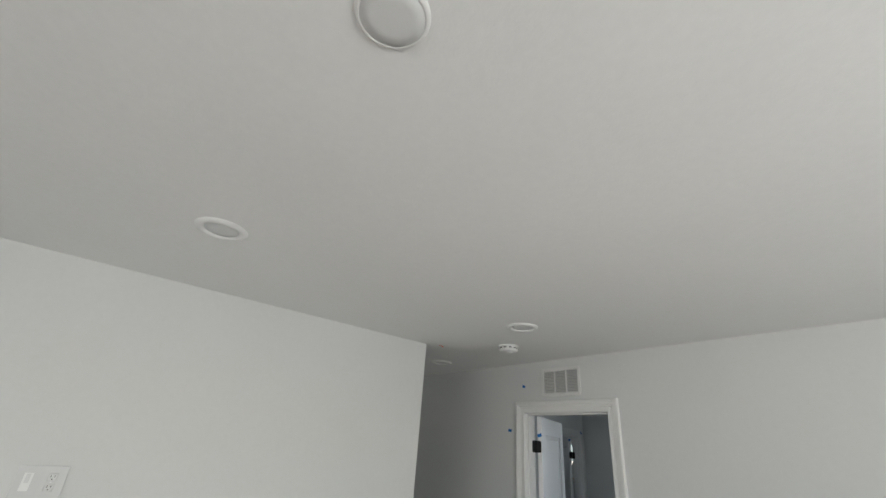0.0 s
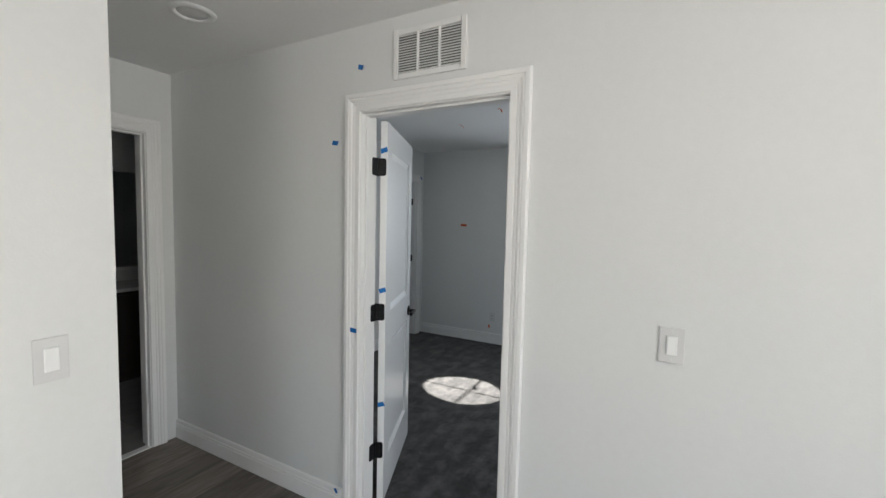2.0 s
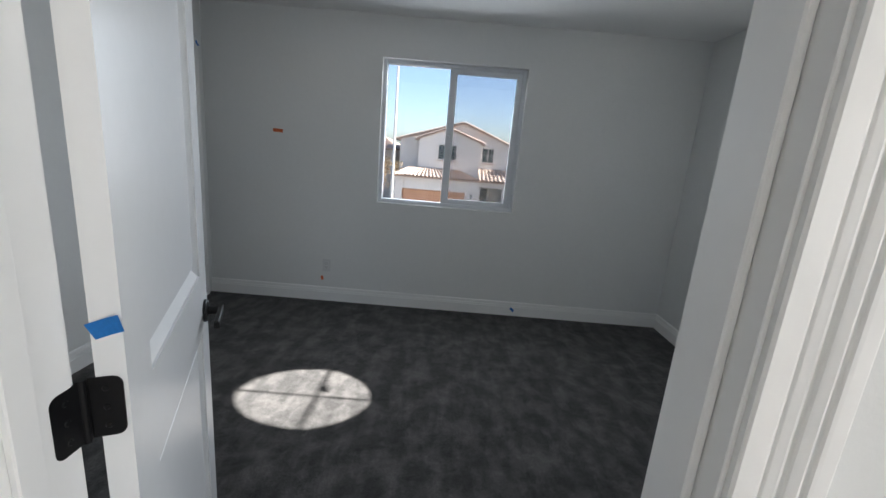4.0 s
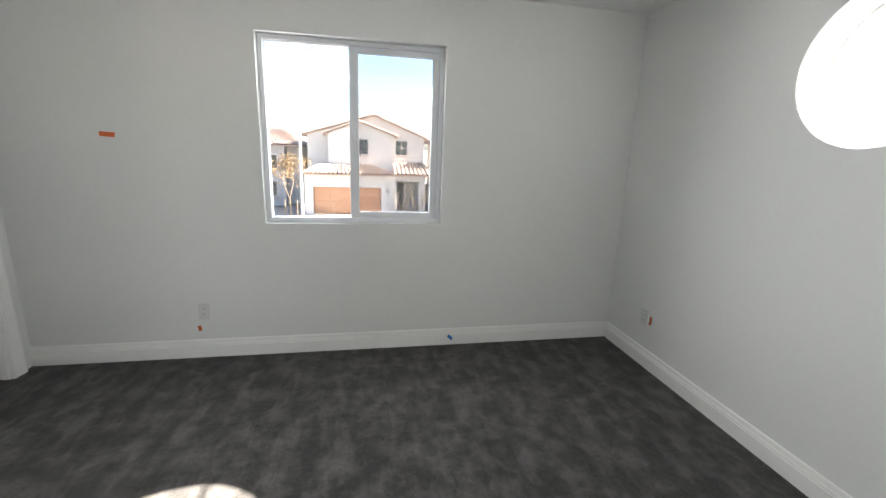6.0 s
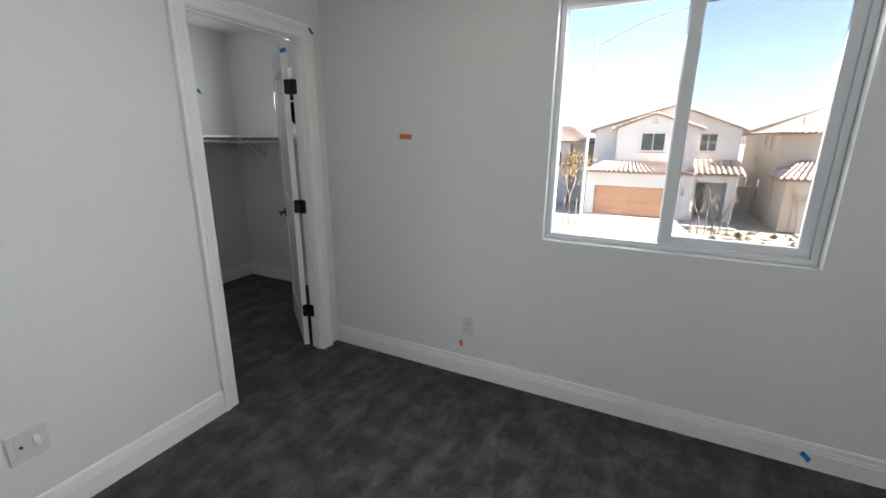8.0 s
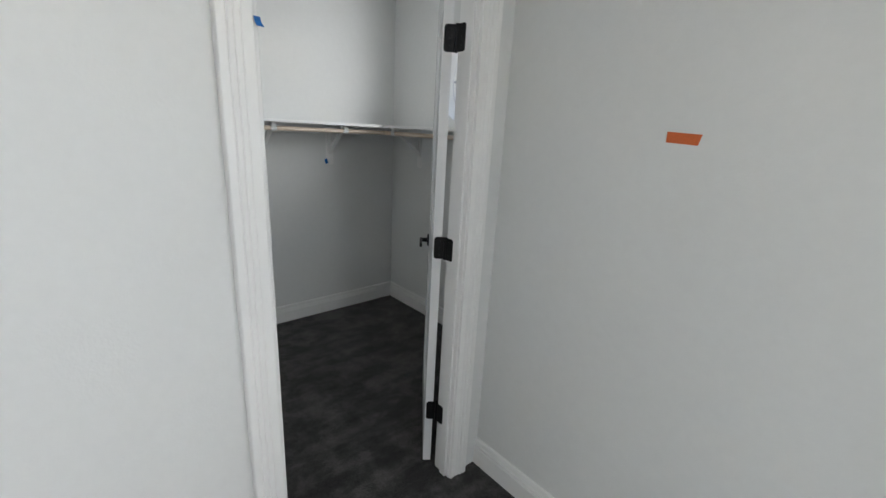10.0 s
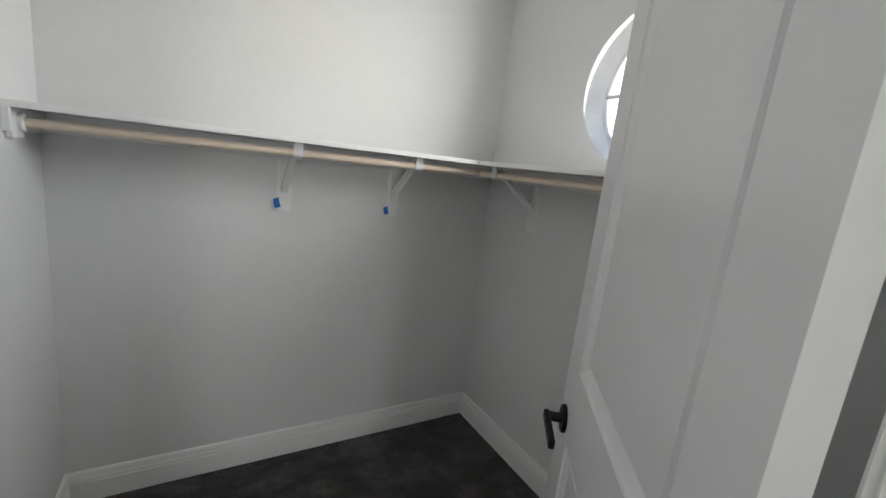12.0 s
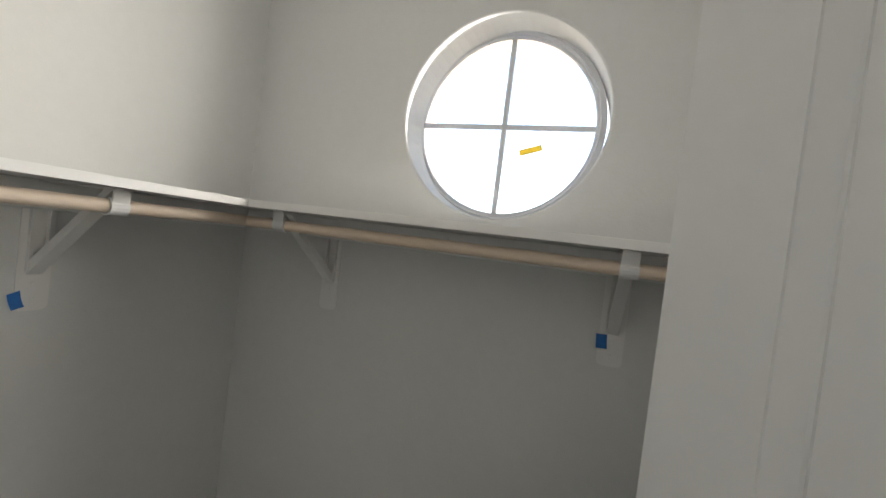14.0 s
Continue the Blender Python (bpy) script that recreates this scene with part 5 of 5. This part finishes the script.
# street lamp
root = thing("street_lamp", Matrix.Translation((-3.05, 26.2, GZ)), "tall galvanised street lamp with a long curved arm", "street lamp")
part("pole", cyl(bmesh.new(), (0, 0, -0.1), (0, 0, 10.2), 0.10, 0.062, 20), POLE, root)
part("base", cyl(bmesh.new(), (0, 0, -0.1), (0, 0, 0.35), 0.17, 0.14, 20), POLE, root)
bm = bmesh.new()
last = None
for k in range(13):
    u = k / 12
    p = Vector((4.1 * u, -1.2 * u, 9.75 + 1.15 * math.sin(u * math.pi / 2)))
    if last is not None:
        cyl(bm, last, p, 0.038, 0.036, 10)
    last = p
part("arm", bm, POLE, root)
bm = bmesh.new()
box(bm, -0.05, 0.72, -0.14, 0.14, -0.07, 0.06, 0.05, 2)
head = part("lamp_head", bm, POLE, root)
head.location = last
part("lens", box(bmesh.new(), 0.15, 0.62, -0.10, 0.10, -0.085, -0.068, 0.004, 1), LENS, head)


def small_tree(x, y, height, crown, leaf_mat, count, seed, label, stakes=False):
    rng = random.Random(seed)
    root = thing("tree", Matrix.Translation((x, y, GZ)), label, "tree")
    bm = bmesh.new()
    tips = []

    def limb(p, d, length, r, depth):
        n = 3
        for k in range(n):
            q = p + d * (length / n)
            cyl(bm, p, q, r * (1 - 0.25 * k / n), r * (1 - 0.25 * (k + 1) / n), 7)
            p = q
            d = (d + Vector((rng.uniform(-.14, .14), rng.uniform(-.14, .14), rng.uniform(-.02, .1)))).normalized()
        tips.append(p)
        if depth:
            for _ in range(3):
                limb(p, (d + Vector((rng.uniform(-.8, .8), rng.uniform(-.8, .8), rng.uniform(-.1, .5)))).normalized(), length * rng.uniform(.55, .75), r * 0.6, depth - 1)
    limb(Vector((0, 0, -0.05)), Vector((0, 0, 1)), height * 0.42, 0.045, 3)
    part("trunk", bm, BARK, root)
    bm = bmesh.new()
    for _ in range(count):
        p = rng.choice(tips[2:]) + Vector((rng.gauss(0, crown), rng.gauss(0, crown), rng.gauss(0, crown)))
        if p.z < height * 0.35:
            continue
        s = rng.uniform(0.05, 0.10)
        m = Matrix.Translation(p) @ Euler((rng.uniform(0, 6), rng.uniform(0, 6), rng.uniform(0, 6))).to_matrix().to_4x4()
        v = [bm.verts.new(m @ Vector(q)) for q in ((-s, 0, 0), (0, -s * .5, 0.1 * s), (s, 0, 0), (0, s * .5, 0.1 * s))]
        bm.faces.new(v)
    tagged(part("crown", bm, leaf_mat, root), kind="stuff")
    if stakes:
        for dx in (-0.35, 0.35):
            part("stake", cyl(bmesh.new(), (dx, 0, -0.1), (dx, 0, 1.7), 0.03, seg=8), BARK, root)


small_tree(-3.75, 26.6, 4.3, 0.20, LEAF, 900, 3, "young street tree with orange autumn leaves beside the driveway", True)
small_tree(3.1, 28.0, 2.6, 0.10, LEAF_GREEN, 22, 4, "thin staked sapling, almost bare, in the gravel garden", True)
small_tree(4.2, 28.4, 2.4, 0.10, LEAF_GREEN, 22, 6, "thin staked sapling, almost bare, in the gravel garden", True)
small_tree(7.75, 29.2, 3.0, 0.12, LEAF, 40, 7, "thin staked sapling beside the tan house", True)


def shrub(x, y, size, seed):
    rng = random.Random(seed)
    bm = bmesh.new()
    for _ in range(160):
        a, t = rng.uniform(0, 2 * math.pi), rng.uniform(0.1, 1.2)
        d = Vector((math.cos(a) * math.sin(t), math.sin(a) * math.sin(t), math.cos(t)))
        q = d * size * rng.uniform(0.5, 1)
        w = d.cross(Vector((0, 0, 1))).normalized() * 0.03
        bm.faces.new([bm.verts.new(p) for p in (q * 0.2 - w, q * 0.2 + w, q)])
    ob = part("shrub", bm, LEAF_GREEN)
    ob.location = (x, y, GZ + 0.02)
    tagged(ob, "small dry green desert shrub in the gravel", "shrub", "garden shrubs")


for k, (x, y, s) in enumerate(((3.6, 25.9, 0.4), (4.9, 27.2, 0.5), (2.9, 24.6, 0.35), (5.6, 25.2, 0.45), (6.6, 27.9, 0.4), (-4.3, 24.5, 0.4))):
    shrub(x, y, s, 40 + k)

rng = random.Random(11)
rock_bm = bmesh.new()
bmesh.ops.create_icosphere(rock_bm, subdivisions=2, radius=0.5)
for v in rock_bm.verts:
    v.co *= 1 + 0.35 * noise.noise(v.co * 2.3)
    v.co.z *= 0.6
rock_data = bpy.data.meshes.new("rock")
rock_bm.to_mesh(rock_data)
rock_bm.free()
rock_data.materials.append(ROCK)
for k in range(46):
    ob = new("rock", rock_data)
    x, y = rng.uniform(2.6, 7.8), rng.uniform(22.0, 29.3)
    s = rng.uniform(0.15, 0.5)
    ob.location, ob.scale, ob.rotation_euler = (x, y, GZ - 0.02 + s * 0.12), (s, s * rng.uniform(.7, 1.2), s), (0, 0, rng.uniform(0, 6))
    tagged(ob, "rounded tan landscape rock in the gravel garden", "rock", "garden rocks")


def parked_car():
    root = thing("car", Matrix.Translation((5.6, 18.7, GZ - 0.02)), "dark grey saloon car parked at the kerb", "car")
    bm = bmesh.new()
    outline = [(-2.3, 0.35), (-2.32, 0.72), (-2.15, 0.92), (-1.35, 0.98), (-0.75, 1.40), (-0.1, 1.47), (0.65, 1.42), (1.35, 1.02), (2.15, 0.90), (2.32, 0.68), (2.3, 0.35)]
    rows = []
    for y, k in ((-0.88, 0.0), (-0.80, 0.6), (-0.62, 1.0), (0.62, 1.0), (0.80, 0.6), (0.88, 0.0)):
        rows.append([bm.verts.new((x, y, min(z, 0.95) + (z - min(z, 0.95)) * (k if z > 0.95 else 1))) for x, z in outline])
    for a, b in zip(rows, rows[1:]):
        for i in range(len(outline)):
            j = (i + 1) % len(outline)
            bm.faces.new((a[i], a[j], b[j], b[i]))
    bm.faces.new(rows[0])
    bm.faces.new(list(reversed(rows[-1])))
    part("body", bm, CAR_PAINT, root, smooth=False)
    for name, pts in (("windscreen", ((0.70, 1.41), (1.30, 1.06))), ("rear_window", ((-0.80, 1.385), (-1.30, 1.02)))):
        (xa, za), (xb, zb) = pts
        s = 1 if xb > xa else -1
        bm = bmesh.new()
        v = [bm.verts.new(p) for p in ((xa + s * .012, -0.58, za + .012), (xa + s * .012, 0.58, za + .012), (xb + s * .012, 0.66, zb + .012), (xb + s * .012, -0.66, zb + .012))]
        w = [bm.verts.new(p.co - Vector((s * .02, 0, .02))) for p in v]
        for q in ((v[0], v[1], v[2], v[3]), (w[0], w[1], w[2], w[3])):
            bm.faces.new(q)
        part(name, bm, FAR_GLASS, root)
    for x in (-1.4, 1.4):
        for s in (-1, 1):
            wheel = part("wheel", cyl(bmesh.new(), (x, s * 0.70, 0.33), (x, s * 0.90, 0.33), 0.33, seg=24), RUBBER, root)
            part("rim", cyl(bmesh.new(), (x, s * 0.895, 0.33), (x, s * 0.91, 0.33), 0.21, 0.19, 20), RIM, wheel)
    for s in (-1, 1):
        part("headlight", box(bmesh.new(), 2.20, 2.315, s * 0.66 - 0.16, s * 0.66 + 0.16, 0.62, 0.76, 0.02, 1), HEADLIGHT, root)
        part("tail_light", box(bmesh.new(), -2.325, -2.22, s * 0.66 - 0.16, s * 0.66 + 0.16, 0.66, 0.80, 0.02, 1), LAMP_RED, root)
        part("mirror", box(bmesh.new(), 0.72, 0.86, s * 0.93 - 0.07, s * 0.93 + 0.07, 0.98, 1.10, 0.02, 1), CAR_PAINT, root)


parked_car()

# the storey below, so that the house stands on the ground
sheet("lower_storey", -3.7, 2.66, -6.2, 3.39, GZ - 0.1, -0.31, STUCCO, "stucco ground storey under the rooms", "wall")
